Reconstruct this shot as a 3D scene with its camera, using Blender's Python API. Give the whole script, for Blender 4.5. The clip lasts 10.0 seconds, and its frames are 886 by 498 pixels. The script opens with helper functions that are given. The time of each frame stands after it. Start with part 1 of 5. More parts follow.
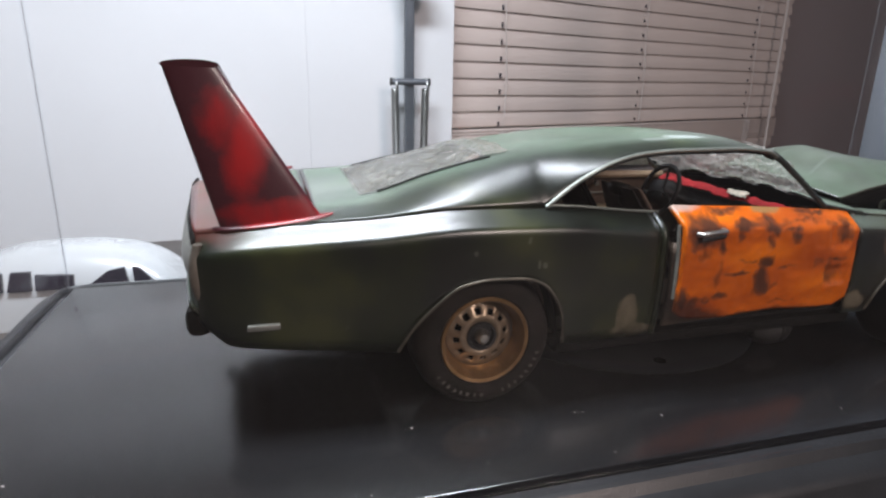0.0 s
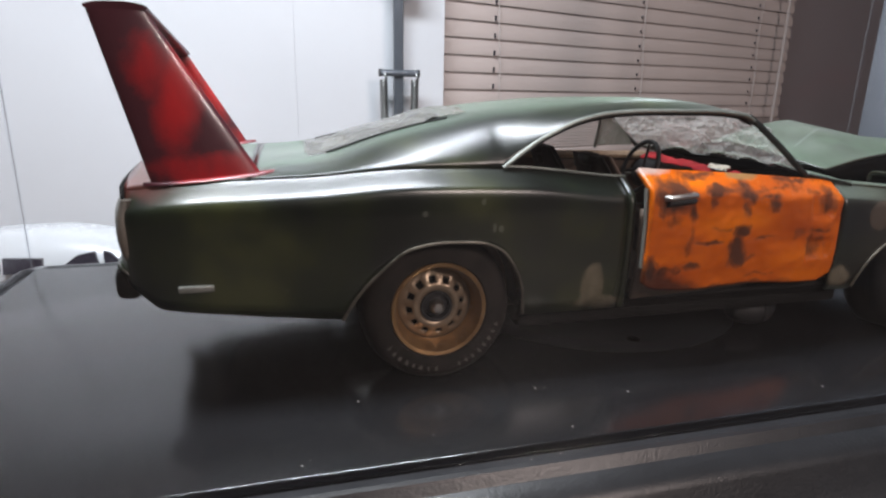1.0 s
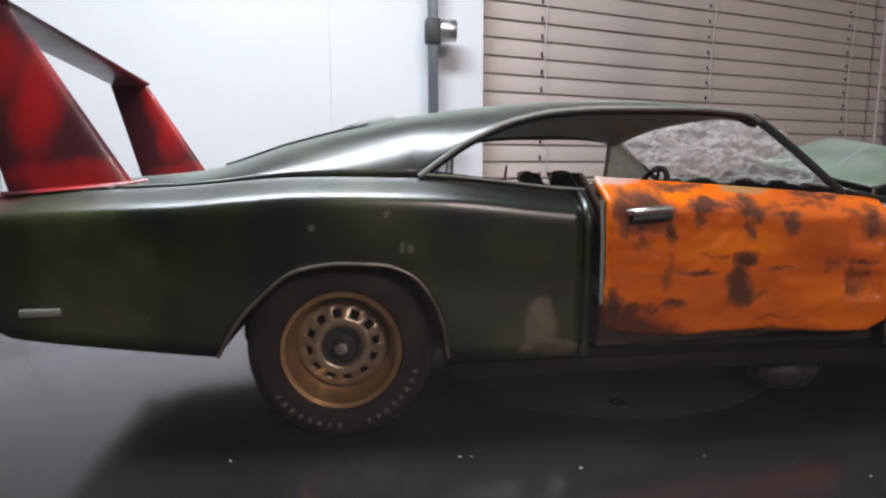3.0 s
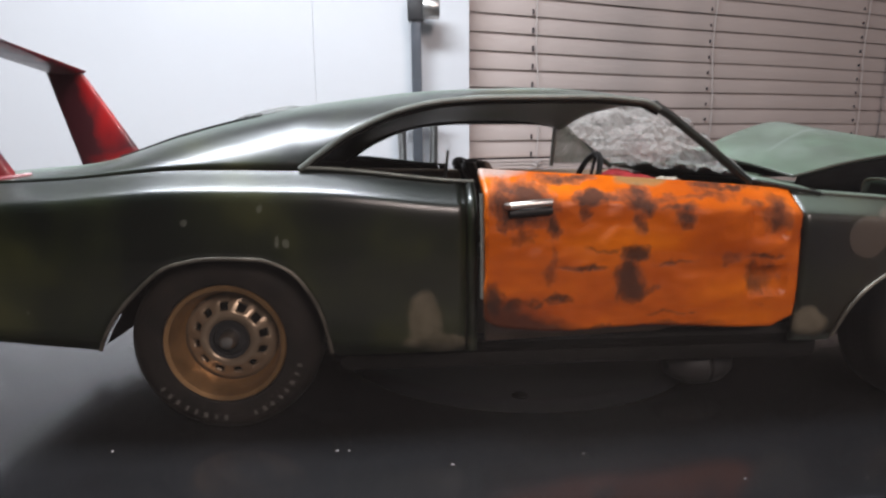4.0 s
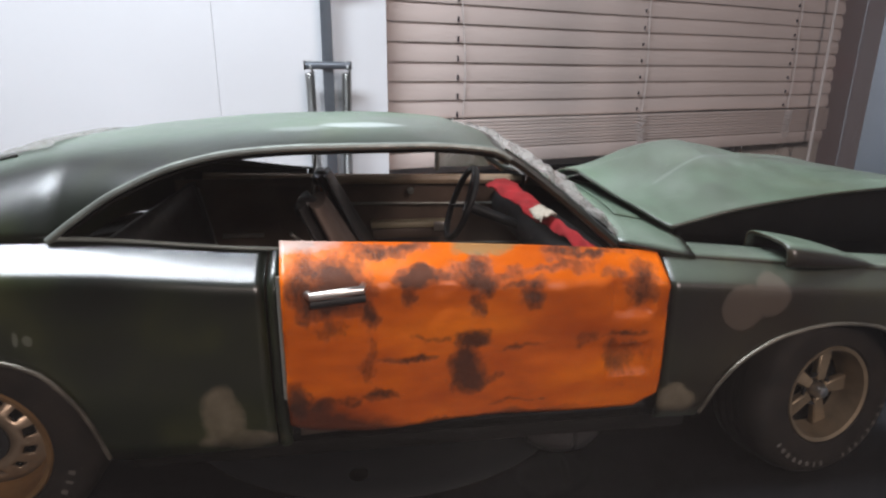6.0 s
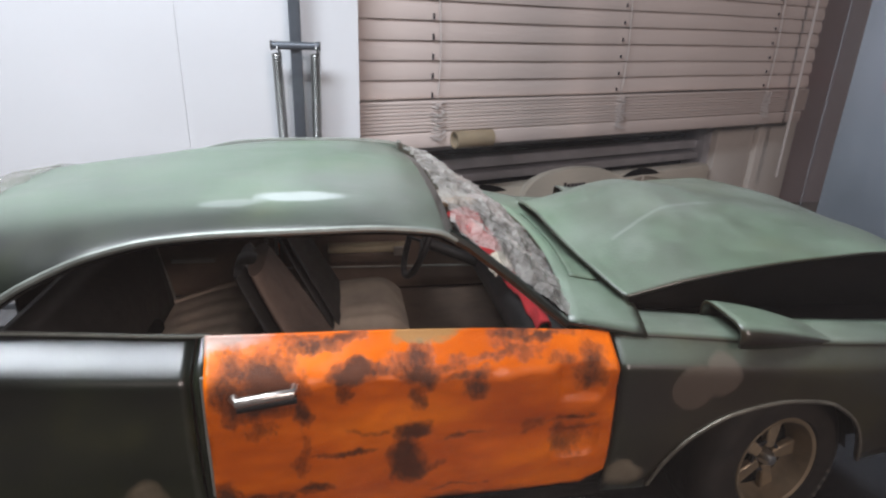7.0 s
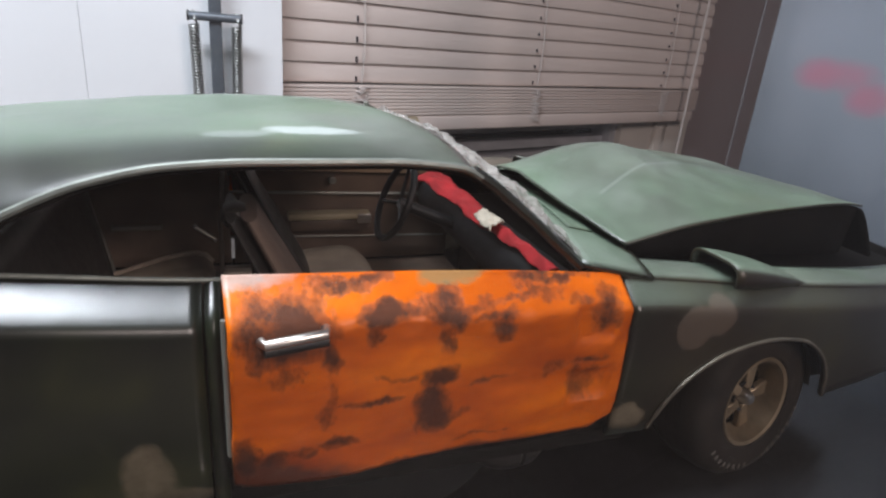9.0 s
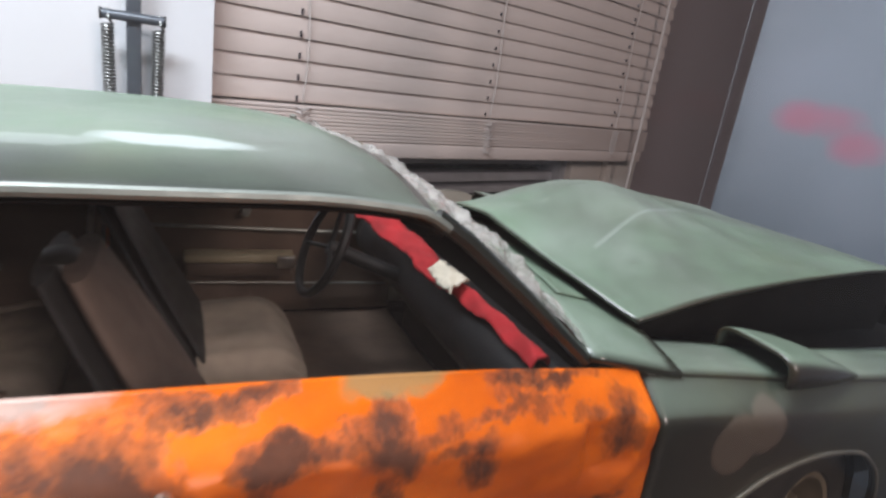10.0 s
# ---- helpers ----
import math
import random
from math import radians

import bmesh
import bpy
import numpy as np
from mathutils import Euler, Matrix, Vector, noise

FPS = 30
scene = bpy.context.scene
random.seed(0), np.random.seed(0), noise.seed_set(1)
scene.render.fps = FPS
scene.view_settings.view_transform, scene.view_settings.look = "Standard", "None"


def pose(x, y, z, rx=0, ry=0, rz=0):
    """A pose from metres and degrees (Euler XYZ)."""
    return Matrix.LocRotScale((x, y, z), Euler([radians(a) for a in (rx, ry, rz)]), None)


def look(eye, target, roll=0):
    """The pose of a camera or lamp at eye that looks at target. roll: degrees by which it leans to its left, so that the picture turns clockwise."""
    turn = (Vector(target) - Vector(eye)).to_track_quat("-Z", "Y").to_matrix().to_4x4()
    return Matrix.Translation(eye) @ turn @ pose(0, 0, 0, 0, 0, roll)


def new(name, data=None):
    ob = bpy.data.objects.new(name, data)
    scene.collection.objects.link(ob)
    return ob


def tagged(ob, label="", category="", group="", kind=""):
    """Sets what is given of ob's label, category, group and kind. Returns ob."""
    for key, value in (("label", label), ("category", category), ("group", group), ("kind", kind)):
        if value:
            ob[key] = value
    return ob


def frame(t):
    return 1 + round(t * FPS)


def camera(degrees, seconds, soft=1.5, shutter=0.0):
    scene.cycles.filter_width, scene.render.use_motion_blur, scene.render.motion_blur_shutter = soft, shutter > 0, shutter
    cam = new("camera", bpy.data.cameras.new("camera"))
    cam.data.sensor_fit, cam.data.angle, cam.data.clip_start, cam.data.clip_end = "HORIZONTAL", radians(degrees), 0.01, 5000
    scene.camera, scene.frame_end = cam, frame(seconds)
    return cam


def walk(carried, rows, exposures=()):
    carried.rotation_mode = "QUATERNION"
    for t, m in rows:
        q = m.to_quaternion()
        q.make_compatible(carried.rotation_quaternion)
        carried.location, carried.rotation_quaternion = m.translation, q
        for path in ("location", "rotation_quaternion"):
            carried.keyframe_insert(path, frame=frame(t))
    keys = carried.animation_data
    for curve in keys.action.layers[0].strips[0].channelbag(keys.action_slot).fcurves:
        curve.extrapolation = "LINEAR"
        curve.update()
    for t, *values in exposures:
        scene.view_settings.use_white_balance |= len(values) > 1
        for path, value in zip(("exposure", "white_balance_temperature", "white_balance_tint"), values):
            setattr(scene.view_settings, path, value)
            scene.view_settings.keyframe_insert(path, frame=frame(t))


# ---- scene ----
# All drawing units below are U metres long (a 1:16 model car, rear axle over x = 0).
U = 0.001125
cam = camera(73.76, 10.0, soft=2.3, shutter=0.4)
# seconds, eye in drawing units, yaw, pitch, roll
PATH = [
    (0, -53.8, -196.0, 91.8, -15.76, -16.08, 1.05),
    (0.5, -48.9, -197.0, 89.1, -16.65, -15.81, 1.15),
    (1, -37.4, -194.6, 77.7, -14.90, -15.16, 1.04),
    (1.5, -25.2, -189.7, 69.4, -13.18, -14.08, 1.31),
    (2, -14.4, -182.8, 66.7, -10.49, -11.25, 1.37),
    (3.5, 24.1, -176.3, 59.1, -4.53, -7.92, -0.77),
    (4, 39.7, -176.8, 63.8, -3.65, -10.44, -0.57),
    (4.5, 45.6, -176.3, 66.5, -4.61, -8.3, -0.65),
    (5, 53.5, -164.5, 71.6, -6.50, -12.41, -0.20),
    (5.2, 59.7, -160.0, 81.6, -6.82, -15.24, 0.54),
    (6.3, 69.4, -147.6, 88.8, -9.19, -17.93, 0.76),
    (6.5, 69.7, -144.2, 95.6, -10.00, -19.56, 1.44),
    (7, 77.6, -139.7, 105.3, -10.20, -20.86, 1.88),
    (7.5, 73.2, -140.8, 104.0, -11.22, -21.94, 2.07),
    (8, 58.8, -135.9, 97.5, -16.41, -21.59, 3.89),
    (8.5, 62.7, -135.4, 95.3, -20.20, -20.65, 5.18),
    (9, 57.6, -134.5, 92.9, -20.54, -20.26, 4.96),
    (9.5, 58.6, -120.0, 87.4, -21.60, -19.30, 6.22),
    (9.8, 65.0, -108.0, 87.0, -24.20, -17.90, 7.60),
    (10, 69.7, -100.2, 86.3, -25.97, -16.74, 8.57),
]
walk(cam, [(t, pose(x * U, y * U, z * U, 90 + pitch, 0, yaw) @ pose(0, 0, 0, 0, 0, roll)) for t, x, y, z, yaw, pitch, roll in PATH],
     exposures=[(0.0, 0.0), (9.4, 0.0), (9.8, 0.12), (10.0, 0.18)])

# ---------- light ----------
world = bpy.data.worlds.new("room_dusk")
scene.world = world
world.use_nodes = True
world.node_tree.nodes["Background"].inputs[0].default_value = (0.55, 0.6, 0.7, 1)
world.node_tree.nodes["Background"].inputs[1].default_value = 0.4


def area_lamp(name, eye, target, size, watts, colour, size_y=None):
    d = bpy.data.lights.new(name, "AREA")
    d.size, d.energy, d.color = size * U, watts, colour
    if size_y:
        d.shape, d.size_y = "RECTANGLE", size_y * U
    ob = new(name, d)
    ob.matrix_world = look([c * U for c in eye], [c * U for c in target])
    return ob


# the desk lamp's head on its spring arm, and the room's warm lamp behind the camera
area_lamp("desk_lamp_light", (-65, -20, 396), (-65, 40, 0), 260, 5.0, (0.89, 0.945, 1.0), 104)
area_lamp("room_lamp_light", (330, -900, 560), (80, 0, 40), 250, 6.6, (1.0, 0.83, 0.77))

# ---------- materials ----------


def mat(name):
    m = bpy.data.materials.new(name)
    m.use_nodes = True
    nt = m.node_tree
    return m, nt, nt.nodes["Principled BSDF"]


def node(nt, kind, **kw):
    n = nt.nodes.new(kind)
    for k, v in kw.items():
        if k in n.inputs:
            n.inputs[k].default_value = v
    return n


def ramp(nt, src, stops):
    r = nt.nodes.new("ShaderNodeValToRGB")
    els = r.color_ramp.elements
    while len(els) < len(stops):
        els.new(0.5)
    for e, (p, c) in zip(els, stops):
        e.position, e.color = p, (*c, 1) if len(c) == 3 else c
    nt.links.new(src, r.inputs[0])
    return r.outputs[0]


def noise_of(nt, scale, detail=4.0, rough=0.55, stretch=None, distortion=0.0):
    tc = nt.nodes.new("ShaderNodeTexCoord")
    n = node(nt, "ShaderNodeTexNoise", Scale=scale, Detail=detail, Roughness=rough, Distortion=distortion)
    src = tc.outputs["Object"]
    if stretch:
        mp = nt.nodes.new("ShaderNodeMapping")
        mp.inputs["Scale"].default_value = stretch
        nt.links.new(src, mp.inputs[0])
        src = mp.outputs[0]
    nt.links.new(src, n.inputs["Vector"])
    return n.outputs[0]


def mix(nt, fac, a, b):
    m = nt.nodes.new("ShaderNodeMix")
    m.data_type = "RGBA"
    for v, sock in ((fac, m.inputs[0]), (a, m.inputs[6]), (b, m.inputs[7])):
        if isinstance(v, (int, float)):
            sock.default_value = v
        elif isinstance(v, tuple):
            sock.default_value = (*v, 1)
        else:
            nt.links.new(v, sock)
    return m.outputs[2]


def maths(nt, op, a, b=0.0, clamp=False):
    m = nt.nodes.new("ShaderNodeMath")
    m.operation, m.use_clamp = op, clamp
    for v, sock in ((a, m.inputs[0]), (b, m.inputs[1])):
        if isinstance(v, (int, float)):
            sock.default_value = v
        else:
            nt.links.new(v, sock)
    return m.outputs[0]


def bump(nt, bsdf, height, strength, distance):
    b = node(nt, "ShaderNodeBump", Strength=strength, Distance=distance)
    nt.links.new(height, b.inputs["Height"])
    nt.links.new(b.outputs[0], bsdf.inputs["Normal"])


def surface(name, colour, rough, metal=0.0, vary=0.15, scale=60.0, grain=400.0, relief=0.15, coat=0.0, spec=0.5, rvary=0.25):
    """A plain material with stains at one scale and grain at another."""
    m, nt, b = mat(name)
    dark = tuple(c * (1 - vary) for c in colour)
    light = tuple(min(1, c * (1 + vary)) for c in colour)
    big = noise_of(nt, scale)
    nt.links.new(ramp(nt, big, [(0.3, dark), (0.7, light)]), b.inputs["Base Color"])
    fine = noise_of(nt, grain, 3.0)
    r = maths(nt, "MULTIPLY_ADD", fine, rvary)
    nt.nodes[-1].inputs[2].default_value = rough - rvary / 2
    nt.links.new(r, b.inputs["Roughness"])
    b.inputs["Metallic"].default_value = metal
    b.inputs["Coat Weight"].default_value = coat
    b.inputs["Specular IOR Level"].default_value = spec
    if relief:
        bump(nt, b, fine, relief, 0.0004)
    return m


def position(nt):
    tc = nt.nodes.new("ShaderNodeTexCoord")
    sp = nt.nodes.new("ShaderNodeSeparateXYZ")
    nt.links.new(tc.outputs["Object"], sp.inputs[0])
    return sp.outputs


def ragged(nt, amount, scale=110.0):
    """Object position pushed about by noise, in drawing units, so that blots get torn edges."""
    tc = nt.nodes.new("ShaderNodeTexCoord")
    n = node(nt, "ShaderNodeTexNoise", Scale=scale, Detail=7.0, Roughness=0.68)
    nt.links.new(tc.outputs["Object"], n.inputs["Vector"])
    v = nt.nodes.new("ShaderNodeVectorMath")
    v.operation = "MULTIPLY_ADD"
    v.inputs[1].default_value = (amount * U,) * 3
    nt.links.new(n.outputs["Color"], v.inputs[0])
    nt.links.new(tc.outputs["Object"], v.inputs[2])
    w = nt.nodes.new("ShaderNodeVectorMath")
    w.operation = "SUBTRACT"
    w.inputs[1].default_value = (amount * U / 2,) * 3
    nt.links.new(v.outputs[0], w.inputs[0])
    sp = nt.nodes.new("ShaderNodeSeparateXYZ")
    nt.links.new(w.outputs[0], sp.inputs[0])
    return sp.outputs


def spot(nt, p, cx, cz, rx, rz, soft=0.5, axis=2, tear=0.0):
    """1 inside a blot on the car's side (or its top, axis 1), round (cx, cz) in drawing units."""
    dx = maths(nt, "DIVIDE", maths(nt, "SUBTRACT", p[0], cx * U), rx * U)
    dz = maths(nt, "DIVIDE", maths(nt, "SUBTRACT", p[axis], cz * U), rz * U)
    d = maths(nt, "ADD", maths(nt, "MULTIPLY", dx, dx), maths(nt, "MULTIPLY", dz, dz))
    if tear:
        d = maths(nt, "ADD", d, maths(nt, "MULTIPLY", maths(nt, "SUBTRACT", noise_of(nt, 85, 9.0, 0.74), 0.46), tear))
    return ramp(nt, d, [(max(0.0, 1 - soft), (1, 1, 1)), (min(1.0, 1.0), (0, 0, 0))])


def add_up(nt, items):
    acc = items[0]
    for i in items[1:]:
        acc = maths(nt, "MAXIMUM", acc, i)
    return acc


def green_paint():
    """Dark green enamel, paled by dust and painted lamp sheen where it faces up, with scuffs, red overspray at the tail
    and patches of bare filler.
    """
    m, nt, b = mat("green_paint")
    body = ramp(nt, noise_of(nt, 24, 3.0), [(0.36, (0.002, 0.003, 0.002)), (0.48, (0.004, 0.007, 0.004)), (0.57, (0.012, 0.017, 0.006)), (0.68, (0.042, 0.048, 0.014))])
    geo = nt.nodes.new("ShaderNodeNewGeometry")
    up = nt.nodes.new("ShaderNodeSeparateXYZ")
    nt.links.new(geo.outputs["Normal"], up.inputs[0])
    # pale mix by upward normal: dust, plus lamp sheen put in the colour
    facing_up = ramp(nt, maths(nt, "ABSOLUTE", up.outputs[2]), [(0.86, (0, 0, 0)), (0.995, (1, 1, 1))])
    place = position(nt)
    # less of the pale mix along the roof edges and shoulders
    edge_mask = maths(nt, "MULTIPLY", ramp(nt, maths(nt, "DIVIDE", maths(nt, "ABSOLUTE", place[1]), 50 * U), [(0.7, (0, 0, 0)), (0.82, (1, 1, 1))]),
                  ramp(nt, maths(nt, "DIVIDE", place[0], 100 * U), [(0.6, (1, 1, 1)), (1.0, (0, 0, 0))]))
    facing_up = maths(nt, "MULTIPLY", facing_up, maths(nt, "MULTIPLY_ADD", edge_mask, -0.75))
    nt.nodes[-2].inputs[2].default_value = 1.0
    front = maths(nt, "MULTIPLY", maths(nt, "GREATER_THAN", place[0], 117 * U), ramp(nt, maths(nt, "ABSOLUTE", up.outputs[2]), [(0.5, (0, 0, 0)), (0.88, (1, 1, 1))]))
    facing_up = maths(nt, "MAXIMUM", facing_up, front)
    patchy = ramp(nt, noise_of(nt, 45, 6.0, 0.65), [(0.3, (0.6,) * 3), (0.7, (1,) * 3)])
    dust = maths(nt, "MULTIPLY", maths(nt, "MULTIPLY", facing_up, patchy), maths(nt, "MULTIPLY_ADD", front, 0.1))
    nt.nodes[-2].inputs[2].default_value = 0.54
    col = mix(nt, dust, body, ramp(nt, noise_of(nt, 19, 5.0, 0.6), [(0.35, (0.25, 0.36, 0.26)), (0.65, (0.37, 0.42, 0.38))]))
    film = ramp(nt, noise_of(nt, 14, 5.0, 0.6), [(0.35, (0.0,) * 3), (0.75, (0.03,) * 3)])
    col = mix(nt, film, col, (0.12, 0.1, 0.07))
    pos = ragged(nt, 9.0, 60)
    # brown on the fender sides: the room's warm reflection put into the paint
    nose = ramp(nt, maths(nt, "DIVIDE", pos[0], 200 * U), [(0.6, (0, 0, 0)), (0.72, (1, 1, 1))])
    col = mix(nt, maths(nt, "MULTIPLY", maths(nt, "MULTIPLY", nose, maths(nt, "SUBTRACT", 1.0, dust)), 0.6), col, (0.032, 0.02, 0.011))
    tail = ramp(nt, maths(nt, "DIVIDE", pos[0], -100 * U), [(0.6, (0, 0, 0)), (0.76, (1, 1, 1))])
    high = ramp(nt, maths(nt, "DIVIDE", pos[2], 100 * U), [(0.51, (0, 0, 0)), (0.58, (1, 1, 1))])
    col = mix(nt, maths(nt, "MULTIPLY", maths(nt, "MULTIPLY", tail, high), 0.7), col, (0.48, 0.11, 0.1))
    q = ragged(nt, 5.0, 120)
    filler = add_up(nt, [spot(nt, q, 43.5, 25.5, 4.0, 7.5), spot(nt, q, 46, 20, 8, 2.6), spot(nt, q, 131, 22, 5, 4)])
    r = ragged(nt, 2.0, 90)
    rings = add_up(nt, [spot(nt, r, 142.8, 41.6, 4.8, 5.0, 0.25), spot(nt, r, 148.4, 43.8, 4.2, 4.6, 0.3)])
    col = mix(nt, maths(nt, "MULTIPLY", filler, 0.65), col, ramp(nt, noise_of(nt, 160), [(0.3, (0.09, 0.075, 0.05)), (0.7, (0.24, 0.2, 0.14))]))
    col = mix(nt, maths(nt, "MULTIPLY", rings, 0.4), col, (0.16, 0.12, 0.095))
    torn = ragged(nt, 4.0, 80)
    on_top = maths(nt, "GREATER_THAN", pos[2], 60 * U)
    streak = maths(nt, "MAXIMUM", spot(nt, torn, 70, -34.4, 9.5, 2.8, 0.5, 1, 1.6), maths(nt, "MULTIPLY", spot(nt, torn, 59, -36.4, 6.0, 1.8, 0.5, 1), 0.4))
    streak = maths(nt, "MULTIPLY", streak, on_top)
    fine = ragged(nt, 0.8, 120)
    # pale line painted in for the light-catching fold across the hood
    off = maths(nt, "SUBTRACT", maths(nt, "SUBTRACT", fine[1], -22.8 * U), maths(nt, "MULTIPLY", maths(nt, "SUBTRACT", fine[0], 131.2 * U), 0.39))
    crease_line = maths(nt, "MULTIPLY", maths(nt, "LESS_THAN", maths(nt, "ABSOLUTE", off), 0.45 * U), maths(nt, "MULTIPLY", maths(nt, "GREATER_THAN", torn[0], 131 * U), maths(nt, "LESS_THAN", torn[0], 172 * U)))
    crease_line = maths(nt, "MULTIPLY", crease_line, on_top)
    streak = maths(nt, "MAXIMUM", streak, maths(nt, "MULTIPLY", crease_line, 0.22))
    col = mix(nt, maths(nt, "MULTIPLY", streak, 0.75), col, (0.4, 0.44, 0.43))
    marks = add_up(nt, [spot(nt, q, 10.4, 50.6, 0.7, 0.9), spot(nt, q, -5.2, 47.6, 0.6, 0.8), spot(nt, r, 13.0, 43.6, 0.5, 1.5), spot(nt, r, 14.8, 43.2, 0.9, 1.1), spot(nt, q, 160, 30, 0.7, 1.2)])
    chips = ramp(nt, noise_of(nt, 330, 2.0, 0.4), [(0.76, (0, 0, 0)), (0.79, (1, 1, 1))])
    specks = maths(nt, "MULTIPLY", facing_up, ramp(nt, noise_of(nt, 620, 2.0, 0.5), [(0.69, (0, 0, 0)), (0.76, (1, 1, 1))]))
    chips = maths(nt, "MAXIMUM", chips, specks)
    col = mix(nt, maths(nt, "MULTIPLY", maths(nt, "MAXIMUM", chips, marks), 0.18), col, (0.42, 0.44, 0.38))
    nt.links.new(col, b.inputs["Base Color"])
    rough = maths(nt, "ADD", maths(nt, "MULTIPLY", add_up(nt, [dust, filler, rings, streak]), 0.45), maths(nt, "MULTIPLY", noise_of(nt, 90, 5.0), 0.16))
    nt.links.new(maths(nt, "ADD", rough, 0.23), b.inputs["Roughness"])
    nt.links.new(maths(nt, "MULTIPLY_ADD", add_up(nt, [dust, filler, rings, streak]), -1.1, True), b.inputs["Coat Weight"])
    nt.nodes[-1].inputs[2].default_value = 0.68
    b.inputs["Coat Roughness"].default_value = 0.31
    b.inputs["Specular IOR Level"].default_value = 0.4
    bump(nt, b, maths(nt, "ADD", noise_of(nt, 220, 4.0), maths(nt, "MULTIPLY", maths(nt, "MAXIMUM", filler, rings), 1.2)), 0.14, 0.0004)
    return m


def orange_paint():
    """Hand-brushed orange over dark primer, worn through in torn blots; two blots are the insets' shade, painted."""
    m, nt, b = mat("orange_paint")
    col = ramp(nt, noise_of(nt, 40, 5.0, stretch=(1, 1, 3)), [(0.28, (0.42, 0.068, 0.0005)), (0.52, (0.63, 0.12, 0.0005)), (0.75, (0.82, 0.19, 0.001))])
    p = ragged(nt, 7.0, 110)
    # x, z, half width, half height, and how far the paint is gone or, at the insets, darkened
    worn = ((64.6, 50.2, 8.4, 5.2, 1.0), (60, 50.5, 4, 5.5, 0.9), (70, 46.2, 2.6, 3.6, 0.9), (69.7, 39.5, 2.0, 6.0, 0.62), (63.5, 43.5, 5, 2.2, 0.6), (78.7, 52, 4.6, 1.7, 1.0), (77, 48.5, 1.8, 2.0, 0.6),
            (89, 50.8, 5.0, 3.0, 1.0), (88.6, 46.8, 2.0, 3.6, 0.85), (84, 52.0, 5, 1.0, 0.7), (99.4, 46.9, 3.4, 2.2, 0.68), (99, 49.6, 7, 0.9, 0.6), (89, 39.4, 4.2, 2.4, 0.9), (87.7, 33.6, 5.2, 4.6, 0.9), (93, 32.0, 3.0, 1.0, 0.62),
            # (122, 47.4) and (118.6, 33.8) below paint in the shade of the insets
            (76.6, 37.2, 7.5, 0.8, 0.75), (97, 37.2, 7, 0.7, 0.66), (81, 40.6, 6, 0.9, 0.6), (122, 47.4, 5.2, 4.8, 0.7), (117, 49.8, 6, 1.0, 0.7), (110.4, 38, 4.2, 2.0, 0.6), (118.6, 33.8, 6.0, 4.4, 0.52), (119, 37.8, 6, 0.8, 0.7),
            (113, 53.2, 12, 1.0, 0.85), (106, 51.6, 12, 0.8, 0.66), (74, 55.6, 10, 0.9, 0.75), (96, 51.6, 11, 1.0, 0.6), (57.5, 31.0, 2.4, 4.0, 0.8), (72, 30.4, 5, 1.2, 0.66), (98, 26.0, 8, 0.7, 0.55), (64, 29.6, 7, 1.4, 0.7))
    blots = add_up(nt, [maths(nt, "MULTIPLY", spot(nt, p, x, z, rx * 1.1, rz * 1.3, 1.1), deep) for x, z, rx, rz, deep in worn])
    brush = maths(nt, "MULTIPLY", maths(nt, "SUBTRACT", noise_of(nt, 120, 9.0, 0.78, stretch=(1.2, 1, 0.8)), 0.5), 2.3)
    wear = ramp(nt, maths(nt, "ADD", blots, brush), [(0.3, (0, 0, 0)), (0.5, (0.5,) * 3), (0.85, (1, 1, 1))])
    wear = maths(nt, "MULTIPLY", wear, ramp(nt, blots, [(0.02, (0.0,) * 3), (0.2, (1,) * 3)]))
    runs = ramp(nt, noise_of(nt, 70, 9.0, 0.72, stretch=(0.8, 1, 1.6), distortion=0.6), [(0.6, (0, 0, 0)), (0.78, (0.6, 0.6, 0.6))])
    wear = maths(nt, "MAXIMUM", wear, runs)
    col = mix(nt, maths(nt, "MULTIPLY", wear, 0.9), col, ramp(nt, noise_of(nt, 210, 6.0, 0.7), [(0.35, (0.008, 0.005, 0.004)), (0.65, (0.045, 0.018, 0.009))]))
    slant = maths(nt, "DIVIDE", maths(nt, "ADD", maths(nt, "MULTIPLY", maths(nt, "SUBTRACT", p[0], 55.6 * U), 0.42), maths(nt, "SUBTRACT", p[2], 24 * U)), 16 * U)
    rust = maths(nt, "MAXIMUM", ramp(nt, slant, [(0.42, (1, 1, 1)), (0.64, (0, 0, 0))]), maths(nt, "MULTIPLY", spot(nt, p, 74, 22.6, 40, 1.6, 0.7), 0.8))
    col = mix(nt, maths(nt, "MULTIPLY", rust, 0.88), col, (0.035, 0.012, 0.007))
    b.inputs["Specular IOR Level"].default_value = 0.35
    q = ragged(nt, 4, 190)
    col = mix(nt, maths(nt, "MULTIPLY", spot(nt, q, 92, 55.0, 8, 1.7, 0.6, 2, 2.4), 0.8), col, (0.24, 0.17, 0.07))
    # pale rear top corner: scuffed metal, with the gloss there painted in
    col = mix(nt, maths(nt, "MULTIPLY", spot(nt, q, 58, 57.6, 9, 2.0, 0.8, 2, 1.2), 0.8), col, (0.42, 0.37, 0.34))
    nt.links.new(col, b.inputs["Base Color"])
    nt.links.new(maths(nt, "ADD", maths(nt, "ADD", maths(nt, "MULTIPLY", noise_of(nt, 150, 5.0), 0.3), maths(nt, "MULTIPLY", wear, 0.3)), 0.2), b.inputs["Roughness"])
    bump(nt, b, maths(nt, "ADD", maths(nt, "MULTIPLY", wear, -0.5), noise_of(nt, 100, 6.0, 0.6, stretch=(1, 1, 2.2))), 0.45, 0.0005)
    return m


